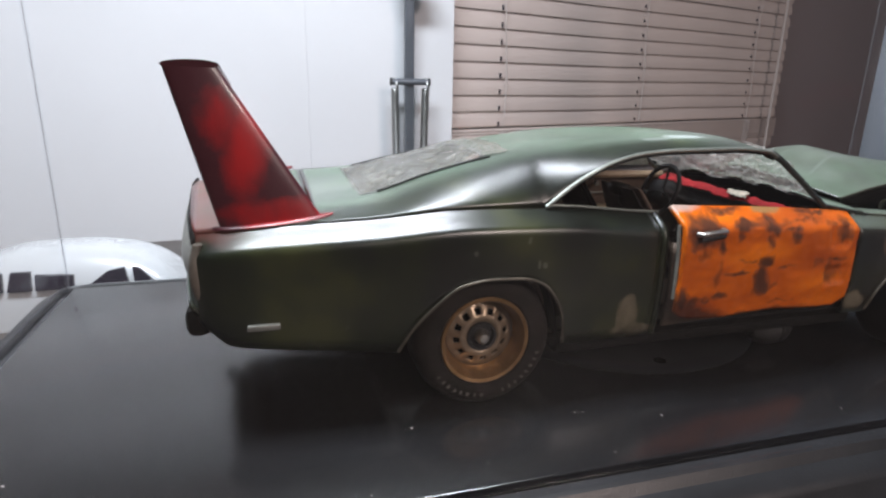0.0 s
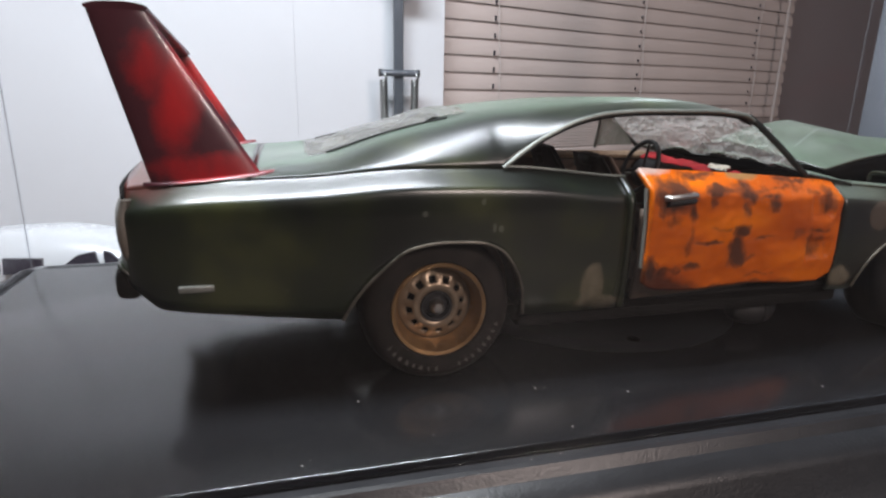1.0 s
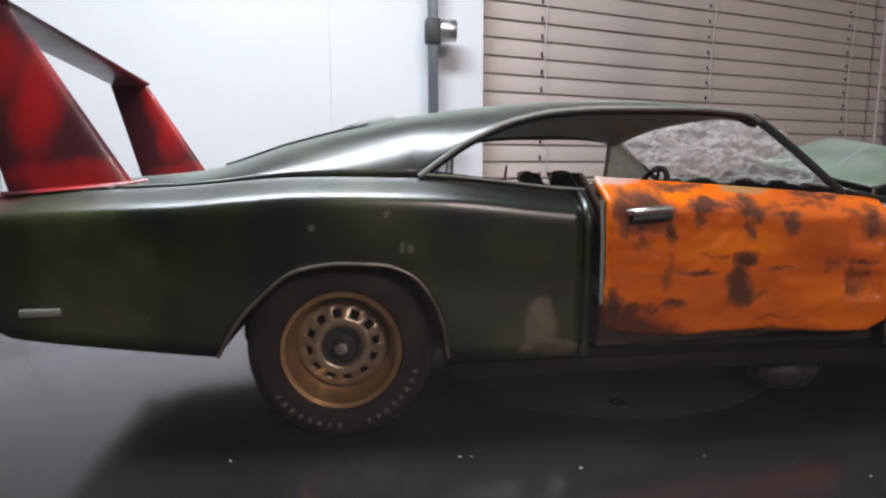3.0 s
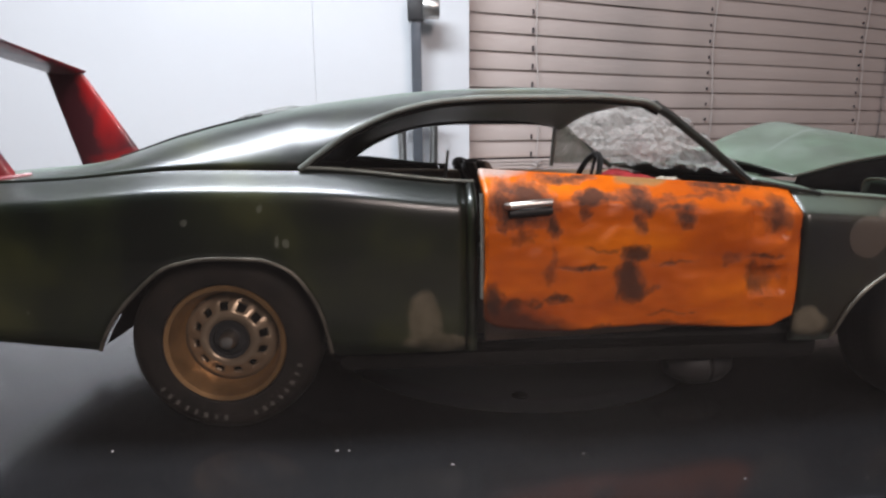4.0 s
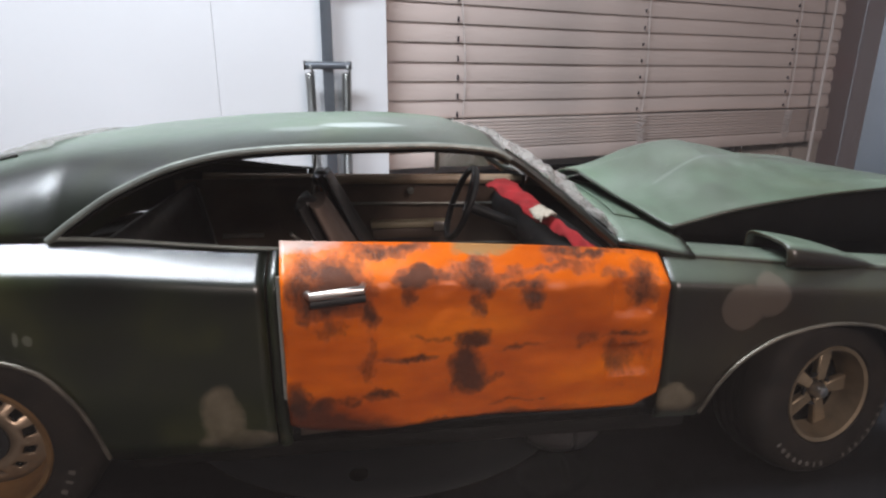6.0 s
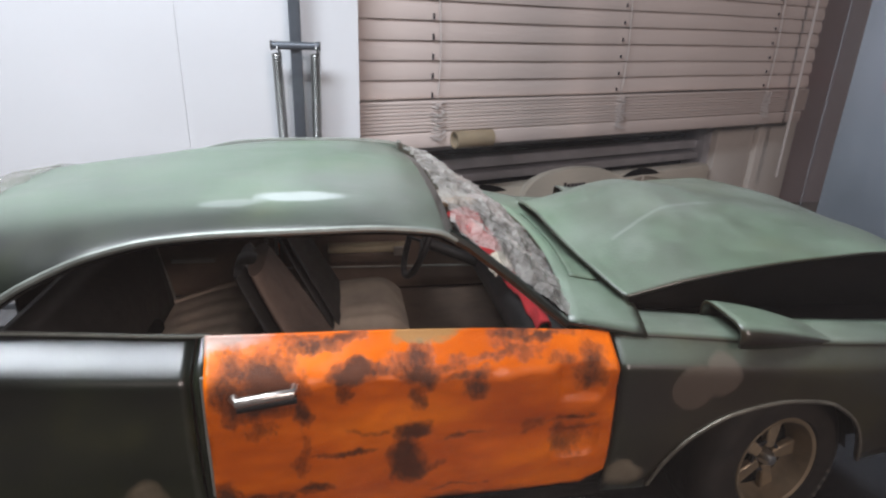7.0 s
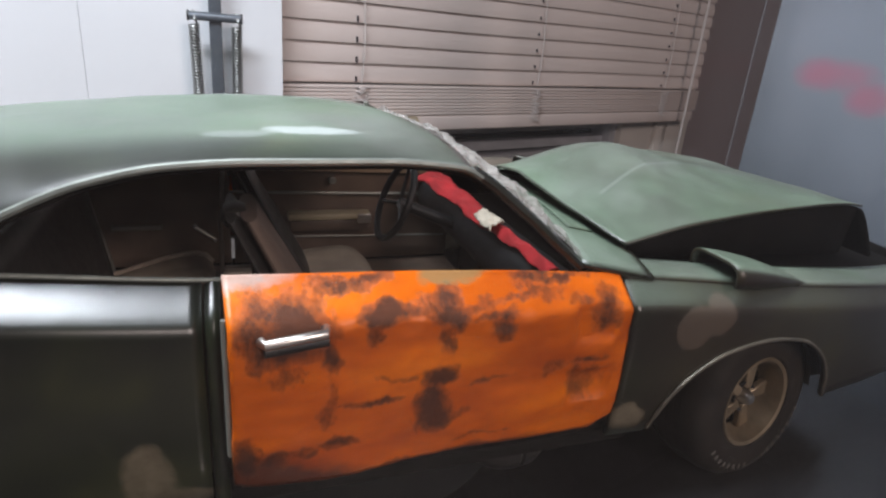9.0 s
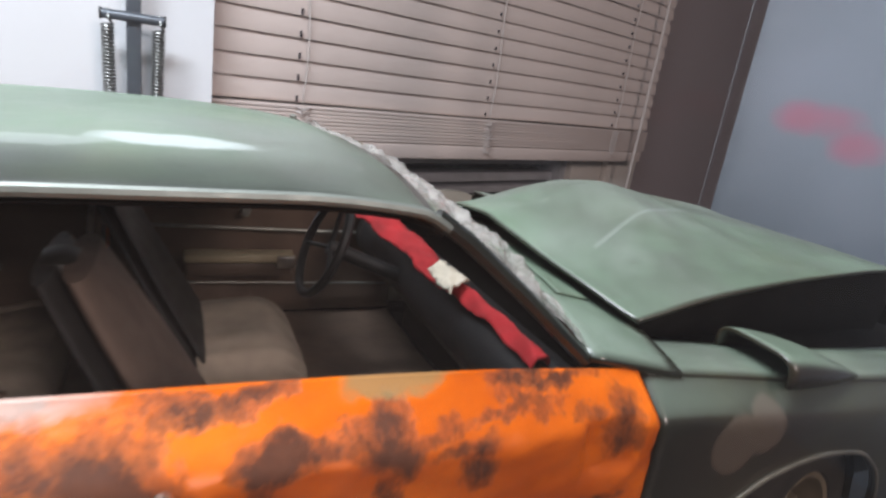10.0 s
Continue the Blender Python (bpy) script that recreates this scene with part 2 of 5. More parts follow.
def red_paint():
    """Red brushed thinly over black: bright in the middle and at the foot."""
    m, nt, b = mat("red_paint")
    p = ragged(nt, 14.0, 45)
    glow = add_up(nt, [spot(nt, p, -62, 74, 7, 15, 0.9), spot(nt, p, -55, 58.5, 18, 4.5, 0.8), spot(nt, p, -68, 82, 5, 9, 0.9)])
    thin = ramp(nt, noise_of(nt, 60, 5.0, stretch=(1.5, 1, 0.6)), [(0.3, (0.25,) * 3), (0.65, (1,) * 3)])
    col = mix(nt, maths(nt, "MULTIPLY", glow, thin), (0.06, 0.012, 0.018), (0.42, 0.01, 0.012))
    nt.links.new(col, b.inputs["Base Color"])
    nt.links.new(maths(nt, "ADD", maths(nt, "MULTIPLY", noise_of(nt, 140), 0.3), 0.2), b.inputs["Roughness"])
    b.inputs["Coat Weight"].default_value = 0.3
    bump(nt, b, noise_of(nt, 300), 0.1, 0.0003)
    return m


def dusty_acrylic(name):
    """Thin clear sheet: see-through, a gloss that grows at low angles, and a faint veil of dust and wipe marks that
    also paints in haze over the darks.
    """
    m, nt, b = mat(name)
    nt.nodes.remove(b)
    out = nt.nodes["Material Output"]
    through_it = node(nt, "ShaderNodeBsdfTransparent")
    through_it.inputs[0].default_value = (0.985, 0.99, 1.0, 1)
    gloss = node(nt, "ShaderNodeBsdfGlossy", Roughness=0.02)
    lw = node(nt, "ShaderNodeLayerWeight", Blend=0.5)
    shine = maths(nt, "MULTIPLY_ADD", maths(nt, "POWER", lw.outputs["Facing"], 5.0), 0.45)
    nt.nodes[-1].inputs[2].default_value = 0.016
    dust = node(nt, "ShaderNodeBsdfDiffuse")
    dust.inputs[0].default_value = (0.75, 0.76, 0.8, 1)
    m1 = nt.nodes.new("ShaderNodeMixShader")
    m2 = nt.nodes.new("ShaderNodeMixShader")
    nt.links.new(shine, m1.inputs[0])
    nt.links.new(through_it.outputs[0], m1.inputs[1])
    nt.links.new(gloss.outputs[0], m1.inputs[2])
    nt.links.new(ramp(nt, noise_of(nt, 9, 5.0, 0.6, stretch=(1, 1, 0.35)), [(0.3, (0.002,) * 3), (0.75, (0.012,) * 3)]), m2.inputs[0])
    nt.links.new(m1.outputs[0], m2.inputs[1])
    nt.links.new(dust.outputs[0], m2.inputs[2])
    nt.links.new(m2.outputs[0], out.inputs[0])
    return m


def film(name, cover, colour, scale, glow=0.45):
    """Crumpled, cloudy clear film: part see-through, lets light through, sharp glints on its creases."""
    m, nt, b = mat(name)
    cloud = noise_of(nt, scale, 6.0, 0.7, distortion=1.5)
    tint = ramp(nt, noise_of(nt, scale * 0.6, 4.0), [(0.3, tuple(c * 0.7 for c in colour)), (0.7, colour)])
    nt.links.new(tint, b.inputs["Base Color"])
    b.inputs["Roughness"].default_value = 0.06
    b.inputs["Coat Weight"].default_value = 1.0
    bump(nt, b, cloud, 0.8, 0.002)
    glowing = node(nt, "ShaderNodeBsdfTranslucent")
    nt.links.new(tint, glowing.inputs[0])
    clear = node(nt, "ShaderNodeBsdfTransparent")
    m1, m2 = nt.nodes.new("ShaderNodeMixShader"), nt.nodes.new("ShaderNodeMixShader")
    m1.inputs[0].default_value = glow
    nt.links.new(b.outputs[0], m1.inputs[1])
    nt.links.new(glowing.outputs[0], m1.inputs[2])
    nt.links.new(ramp(nt, cloud, [(0.3, (max(0.0, cover - 0.24),) * 3), (0.7, (min(1.0, cover + 0.22),) * 3)]), m2.inputs[0])
    nt.links.new(clear.outputs[0], m2.inputs[1])
    nt.links.new(m1.outputs[0], m2.inputs[2])
    nt.links.new(m2.outputs[0], nt.nodes["Material Output"].inputs[0])
    return m


def wall_paint(name, colour):
    return surface(name, colour, 0.7, vary=0.03, scale=9.0, grain=260.0, relief=0.05)


M_GREEN, M_ORANGE, M_RED = green_paint(), orange_paint(), red_paint()
M_CHROME = surface("worn_chrome", (0.6, 0.58, 0.55), 0.34, metal=1.0, vary=0.2, scale=120)
M_TRIM = surface("dull_bright_trim", (0.3, 0.3, 0.27), 0.45, metal=0.6, vary=0.2, scale=160)
M_GOLD = surface("brassy_rim", (0.34, 0.2, 0.09), 0.36, metal=0.65, vary=0.25, scale=150)
M_RIM_DULL = surface("dull_tan_rim", (0.26, 0.2, 0.13), 0.45, metal=0.6, vary=0.3, scale=140)
M_LIP = surface("dull_dark_lip", (0.14, 0.125, 0.1), 0.4, metal=0.5, vary=0.4, scale=200)
M_GUTTER = surface("dull_grey_gutter", (0.2, 0.22, 0.2), 0.45, metal=0.4, vary=0.2, scale=160)
M_COWL_DARK = surface("dusty_dark_green", (0.1, 0.14, 0.1), 0.6, vary=0.25, scale=120)
M_BUMPER = surface("scuffed_pale_bumper", (0.13, 0.11, 0.09), 0.45, metal=0.3, vary=0.4, scale=160)
M_RUBBER = surface("dusty_rubber", (0.014, 0.011, 0.009), 0.75, vary=0.5, scale=180, relief=0.3, spec=0.25)
M_LETTER = surface("faded_tyre_letters", (0.09, 0.08, 0.07), 0.8, vary=0.3, scale=300)
M_BLACK = surface("black_plastic", (0.012, 0.012, 0.013), 0.55, vary=0.3, scale=90)
M_UNDER = surface("black_underbody", (0.006, 0.0055, 0.005), 0.7, vary=0.4, scale=90, spec=0.2)
# near-black for the engine bay, wheel housings, drums, front grille and openings
M_MATT_BLACK = surface("matt_black_recess", (0.006, 0.0055, 0.005), 0.9, vary=0.4, scale=120, spec=0.08)
M_BASE = surface("glossy_black_base", (0.009, 0.009, 0.01), 0.19, vary=0.3, scale=14, grain=12, relief=0, spec=0.8, rvary=0.02)
# the deck's black, made lighter for the wall reflected on the boss
M_BOSS = surface("lightened_black_boss", (0.015, 0.016, 0.018), 0.3, vary=0.25, scale=40, grain=20, relief=0, spec=0.9, rvary=0.02)
M_BASE_EDGE = surface("satin_black_base_edge", (0.018, 0.018, 0.02), 0.36, vary=0.3, scale=40, grain=1200, relief=0.25)
M_SEAT = surface("dusty_tan_vinyl", (0.42, 0.35, 0.28), 0.75, vary=0.25, scale=90, relief=0.3)
M_SEAT_DARK = surface("black_seat_shell", (0.03, 0.028, 0.027), 0.5, vary=0.3, scale=90)
M_SEAT_BROWN = surface("brown_seat_back", (0.14, 0.1, 0.08), 0.75, vary=0.3, scale=80, relief=0.3)
M_CARD = surface("brown_door_card", (0.16, 0.11, 0.082), 0.5, vary=0.25, scale=70)
M_CREAM = surface("cream_plastic", (0.5, 0.42, 0.28), 0.5, vary=0.15, scale=90)
M_TAN = surface("tan_sill", (0.42, 0.3, 0.2), 0.45, vary=0.2, scale=80)
M_RAG = surface("red_cloth", (0.4, 0.015, 0.02), 0.85, vary=0.3, scale=130, relief=0.4)
M_RAG_WHITE = surface("white_cloth", (0.6, 0.54, 0.44), 0.85, vary=0.15, scale=130, relief=0.4)
M_GREY = surface("grey_casting", (0.016, 0.015, 0.015), 0.55, vary=0.3, scale=110)
M_FILM = film("crumpled_film", 0.53, (0.97, 0.95, 0.9), 190, 0.4)
M_FILM_REAR = film("cloudy_crumpled_film", 0.6, (0.42, 0.41, 0.36), 90, 0.15)
M_DUSTY_GLASS = film("dusty_vent_glass", 0.6, (0.5, 0.52, 0.45), 60)
M_ACRYLIC = dusty_acrylic("dusty_acrylic")
M_SEAM = surface("grey_glue_seam", (0.16, 0.16, 0.17), 0.4, vary=0.1)
M_DISC = surface("dull_bronze_disc", (0.32, 0.24, 0.165), 0.34, metal=0.6, vary=0.2, scale=200)
M_WALL_WHITE = wall_paint("cool_white_board", (0.74, 0.75, 0.77))
M_WALL_ROOM = wall_paint("mauve_wall", (0.3, 0.24, 0.24))
# colour for the unseen walls, darkened to weaken their reflection in the car
M_WALL_DIM = wall_paint("dimmed_unseen_wall", (0.1, 0.08, 0.075))
M_CEILING = wall_paint("white_ceiling", (0.78, 0.77, 0.75))
M_TRIM_WHITE = wall_paint("white_gloss_trim", (0.72, 0.66, 0.6))
M_BLIND = surface("ivory_blind_slat", (0.71, 0.6, 0.55), 0.5, vary=0.04, scale=20, grain=400, relief=0.02)
M_CORD = surface("white_cord", (0.66, 0.6, 0.57), 0.8, vary=0.1, scale=300)
M_STEEL = surface("slate_lamp_tube", (0.1, 0.115, 0.135), 0.4, metal=0.3, vary=0.12, scale=60)
M_SPRING = surface("steel_spring", (0.3, 0.3, 0.29), 0.4, metal=1.0, vary=0.15)
M_KRAFT = surface("kraft_card_tube", (0.36, 0.28, 0.18), 0.85, vary=0.12, scale=70)
M_DESK = surface("dark_desk_top", (0.09, 0.075, 0.065), 0.45, vary=0.25, scale=30)
M_FAN = surface("ivory_fan_plastic", (0.6, 0.54, 0.45), 0.45, vary=0.06, scale=40)
M_ALU = surface("grey_window_rail", (0.5, 0.5, 0.53), 0.45, metal=0.2, vary=0.15)
M_NIGHT = surface("dark_window_glass", (0.02, 0.02, 0.024), 0.12, vary=0.2)
M_WHITE_CAR = surface("white_enamel", (0.6, 0.61, 0.62), 0.25, vary=0.03, coat=0.5)
M_SMOKE = surface("dark_tinted_glass", (0.03, 0.025, 0.035), 0.1, vary=0.2)


def reflection_paint():
    """Blue-grey with blurred rose-pink marks: the case side panel's reflections, painted."""
    m, nt, b = mat("blue_grey_reflection")
    base = ramp(nt, noise_of(nt, 7, 4.0), [(0.3, (0.12, 0.14, 0.16)), (0.7, (0.24, 0.26, 0.3))])
    p = position(nt)

    def blob(cy, cz, ry, rz):
        dy = maths(nt, "DIVIDE", maths(nt, "SUBTRACT", p[1], cy * U), ry * U)
        dz = maths(nt, "DIVIDE", maths(nt, "SUBTRACT", p[2], cz * U), rz * U)
        d = maths(nt, "ADD", maths(nt, "MULTIPLY", dy, dy), maths(nt, "MULTIPLY", dz, dz))
        n = maths(nt, "MULTIPLY", maths(nt, "SUBTRACT", noise_of(nt, 60, 4.0), 0.5), 1.6)
        return ramp(nt, maths(nt, "ADD", d, n), [(0.1, (1, 1, 1)), (1.3, (0, 0, 0))])
    pink = add_up(nt, [blob(56, 88, 22, 8), blob(38, 81, 14, 8)])
    col = mix(nt, maths(nt, "MULTIPLY", pink, 0.7), base, (0.45, 0.12, 0.18))
    nt.links.new(col, b.inputs["Base Color"])
    b.inputs["Roughness"].default_value = 0.3
    return m


M_REFLECTION = reflection_paint()

# ---------- mesh helpers (drawing units in, metres out) ----------


def part(name, bm, material, parent=None, label="", smooth=True, thick=0.0, kind="", category="", group=""):
    for f in bm.faces:
        f.smooth = smooth
    bmesh.ops.recalc_face_normals(bm, faces=bm.faces[:])
    bmesh.ops.transform(bm, matrix=Matrix.Scale(U, 4), verts=bm.verts[:])
    me = bpy.data.meshes.new(name)
    bm.to_mesh(me)
    bm.free()
    me.materials.append(material)
    if smooth:
        me.set_sharp_from_angle(angle=radians(38))
    ob = new(name, me)
    if parent:
        ob.parent = parent
    if thick:
        s = ob.modifiers.new("thickness", "SOLIDIFY")
        s.thickness, s.offset = thick * U, -1.0
    tagged(ob, label, category, group, kind)
    return ob


def thing(name, label, category, group="", kind=""):
    return tagged(new(name), label, category, group, kind)


def sheet(fn, us, vs, bm=None, skip=None):
    bm = bm or bmesh.new()
    g = [[bm.verts.new(fn(u, v)) for v in vs] for u in us]
    for i in range(len(us) - 1):
        for j in range(len(vs) - 1):
            if not skip or not skip((us[i] + us[i + 1]) / 2, (vs[j] + vs[j + 1]) / 2):
                bm.faces.new((g[i][j], g[i + 1][j], g[i + 1][j + 1], g[i][j + 1]))
    bmesh.ops.delete(bm, geom=[v for v in bm.verts if not v.link_faces], context="VERTS")
    return bm


def box(bm, lo, hi, bevel=0.0, m=None):
    c = [(a + b) / 2 for a, b in zip(lo, hi)]
    d = [abs(b - a) for a, b in zip(lo, hi)]
    r = bmesh.ops.create_cube(bm, size=1, matrix=Matrix.Translation(c) @ Matrix.Diagonal((*d, 1)))
    vs = r["verts"]
    if bevel:
        es = list({e for v in vs for e in v.link_edges})
        rb = bmesh.ops.bevel(bm, geom=es, offset=bevel, segments=2, affect="EDGES", profile=0.5)
        vs = list({v for f in rb["faces"] for v in f.verts} | {v for v in vs if v.is_valid})
    if m:
        bmesh.ops.transform(bm, matrix=m, verts=vs)
    return bm


def rod(bm, pts, r, seg=10, r_end=None):
    """A round bar along points, mitred at its bends."""
    pts = [Vector(p) for p in pts]
    rings = []
    n = len(pts)
    for i, p in enumerate(pts):
        d = (pts[min(i + 1, n - 1)] - pts[max(i - 1, 0)]).normalized()
        a = d.orthogonal().normalized() if i == 0 else (rings_a - d * rings_a.dot(d)).normalized()
        rings_a = a
        b = d.cross(a)
        rr = r if r_end is None else r + (r_end - r) * i / (n - 1)
        rings.append([bm.verts.new(p + (a * math.cos(k * 2 * math.pi / seg) + b * math.sin(k * 2 * math.pi / seg)) * rr) for k in range(seg)])
    for i in range(n - 1):
        for k in range(seg):
            bm.faces.new((rings[i][k], rings[i][(k + 1) % seg], rings[i + 1][(k + 1) % seg], rings[i + 1][k]))
    bm.faces.new(rings[0][::-1])
    bm.faces.new(rings[-1])
    return bm


def lathe(bm, profile, m, seg=40):
    """Turns (radius, height) points round the local z axis."""
    rings = [[bm.verts.new(m @ Vector((r * math.cos(k * 2 * math.pi / seg), r * math.sin(k * 2 * math.pi / seg), h))) for k in range(seg)] if r > 1e-6
             else [bm.verts.new(m @ Vector((0, 0, h)))] for r, h in profile]
    for a, b in zip(rings, rings[1:]):
        for k in range(seg):
            q = [a[k % len(a)], a[(k + 1) % len(a)], b[(k + 1) % len(b)], b[k % len(b)]]
            q = [v for i, v in enumerate(q) if v not in q[:i]]
            if len(q) > 2:
                bm.faces.new(q)
    return bm


def prism(bm, outline, to3, depth):
    """A flat outline of (a, b) points, given depth: to3(a, b, w) places a point."""
    f = [bm.verts.new(to3(a, b, 0)) for a, b in outline]
    g = [bm.verts.new(to3(a, b, depth)) for a, b in outline]
    bm.faces.new(f[::-1])
    bm.faces.new(g)
    n = len(f)
    for i in range(n):
        bm.faces.new((f[i], f[(i + 1) % n], g[(i + 1) % n], g[i]))
    return bm


def curve(table):
    """A smooth function through (x, y) pairs."""
    xs, ys = zip(*table)

    def at(x):
        if x <= xs[0]:
            return ys[0]
        if x >= xs[-1]:
            return ys[-1]
        i = max(k for k in range(len(xs) - 1) if xs[k] <= x)
        h = xs[i + 1] - xs[i]
        t = (x - xs[i]) / h

        def slope(k):
            if k in (0, len(xs) - 1):
                j = min(k, len(xs) - 2)
                return (ys[j + 1] - ys[j]) / (xs[j + 1] - xs[j])
            a, b = (ys[k] - ys[k - 1]) / (xs[k] - xs[k - 1]), (ys[k + 1] - ys[k]) / (xs[k + 1] - xs[k])
            return 0.0 if a * b <= 0 else 2 * a * b / (a + b)
        m0, m1 = slope(i) * h, slope(i + 1) * h
        return (2 * t ** 3 - 3 * t ** 2 + 1) * ys[i] + (t ** 3 - 2 * t ** 2 + t) * m0 + (-2 * t ** 3 + 3 * t ** 2) * ys[i + 1] + (t ** 3 - t ** 2) * m1
    return at


def span(a, b, n):
    return [a + (b - a) * i / n for i in range(n + 1)]

# ---------- setting: desk, case, window wall ----------
DESK = -34.0


def setting():
    bm = bmesh.new()
    box(bm, (-1200, -500, DESK - 30), (1300, 312, DESK), 2)
    part("desk", bm, M_DESK, label="dark wooden desk top under the display case", kind="structure", category="desk")
    bm = bmesh.new()
    box(bm, (-2200, -2200, -800), (2200, 2200, -780))
    part("floor", bm, M_DESK, label="dark floor of the room", kind="structure", category="floor")
    bm = bmesh.new()
    box(bm, (-2200, -2200, 1400), (2200, 2200, 1420))
    part("ceiling", bm, M_CEILING, label="white painted ceiling", kind="structure", category="ceiling")
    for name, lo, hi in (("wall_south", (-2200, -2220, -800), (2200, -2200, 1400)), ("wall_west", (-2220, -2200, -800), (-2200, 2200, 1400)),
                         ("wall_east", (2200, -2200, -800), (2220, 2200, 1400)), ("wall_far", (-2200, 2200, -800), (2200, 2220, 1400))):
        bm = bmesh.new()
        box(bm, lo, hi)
        part(name, bm, M_WALL_DIM, label="unseen room wall, darkened to dim reflections on the car", kind="structure", category="wall")


# the window wall runs at an angle behind the case: s along it, d out from it towards the room, z up
WALL_O, WALL_A = (152.8, 355.6), radians(17.95)


def wl(s, d, z):
    c, sn = math.cos(WALL_A), math.sin(WALL_A)
    return (WALL_O[0] + s * c + d * sn, WALL_O[1] + s * sn - d * c, z)


def wall_box(bm, s0, s1, d0, d1, z0, z1, bevel=0.0):
    m = Matrix(((math.cos(WALL_A), math.sin(WALL_A), 0, WALL_O[0]), (math.sin(WALL_A), -math.cos(WALL_A), 0, WALL_O[1]), (0, 0, 1, 0), (0, 0, 0, 1)))
    return box(bm, (s0, d0, z0), (s1, d1, z1), bevel, m)


def window_wall():
    bm = bmesh.new()
    wall_box(bm, 500, 2130, -60, -20, -800, 1400)
    wall_box(bm, -150, 500, -60, -20, -800, -150)
    wall_box(bm, -150, 500, -60, -20, 900, 1400)
    part("wall_window", bm, M_WALL_ROOM, label="mauve painted wall round the window", kind="structure", category="wall", smooth=False)
    win = thing("window_1", "dark sash window behind the blind, with grey rails", "window", kind="structure")
    bm = bmesh.new()
    wall_box(bm, -150, 500, -58, -54, -150, 900)
    part("pane", bm, M_NIGHT, win, smooth=False)
    for i, (z0, z1, d) in enumerate(((-6, 6, -40), (-24, -14, -34), (-36, -28, -30), (-150, -140, -30))):
        bm = bmesh.new()
        wall_box(bm, -138, 372, -54, d, z0, z1, 1.2)
        part("rail", bm, M_ALU, win)
    for s0, s1, d in ((372, 384, -24), (-150, -138, -24)):
        bm = bmesh.new()
        wall_box(bm, s0, s1, -54, d, -150, 900, 1.2)
        part("stile", bm, M_ALU, win)
    bm = bmesh.new()
    wall_box(bm, 384, 448, -52, -16, -160, 910, 1.5)
    part("window_jamb", bm, M_TRIM_WHITE, win, "white painted window jamb")
    bm = bmesh.new()
    wall_box(bm, 450, 520, -40, -10, -200, 960, 2.0)
    part("trim", bm, M_TRIM_WHITE, win, "ivory painted window casing")
    bm = bmesh.new()
    wall_box(bm, -150, 520, -54, 12, -166, -150, 2.0)
    part("window_sill", bm, M_TRIM_WHITE, win)


PITCH, TOP_SLATS = 14.86, 26


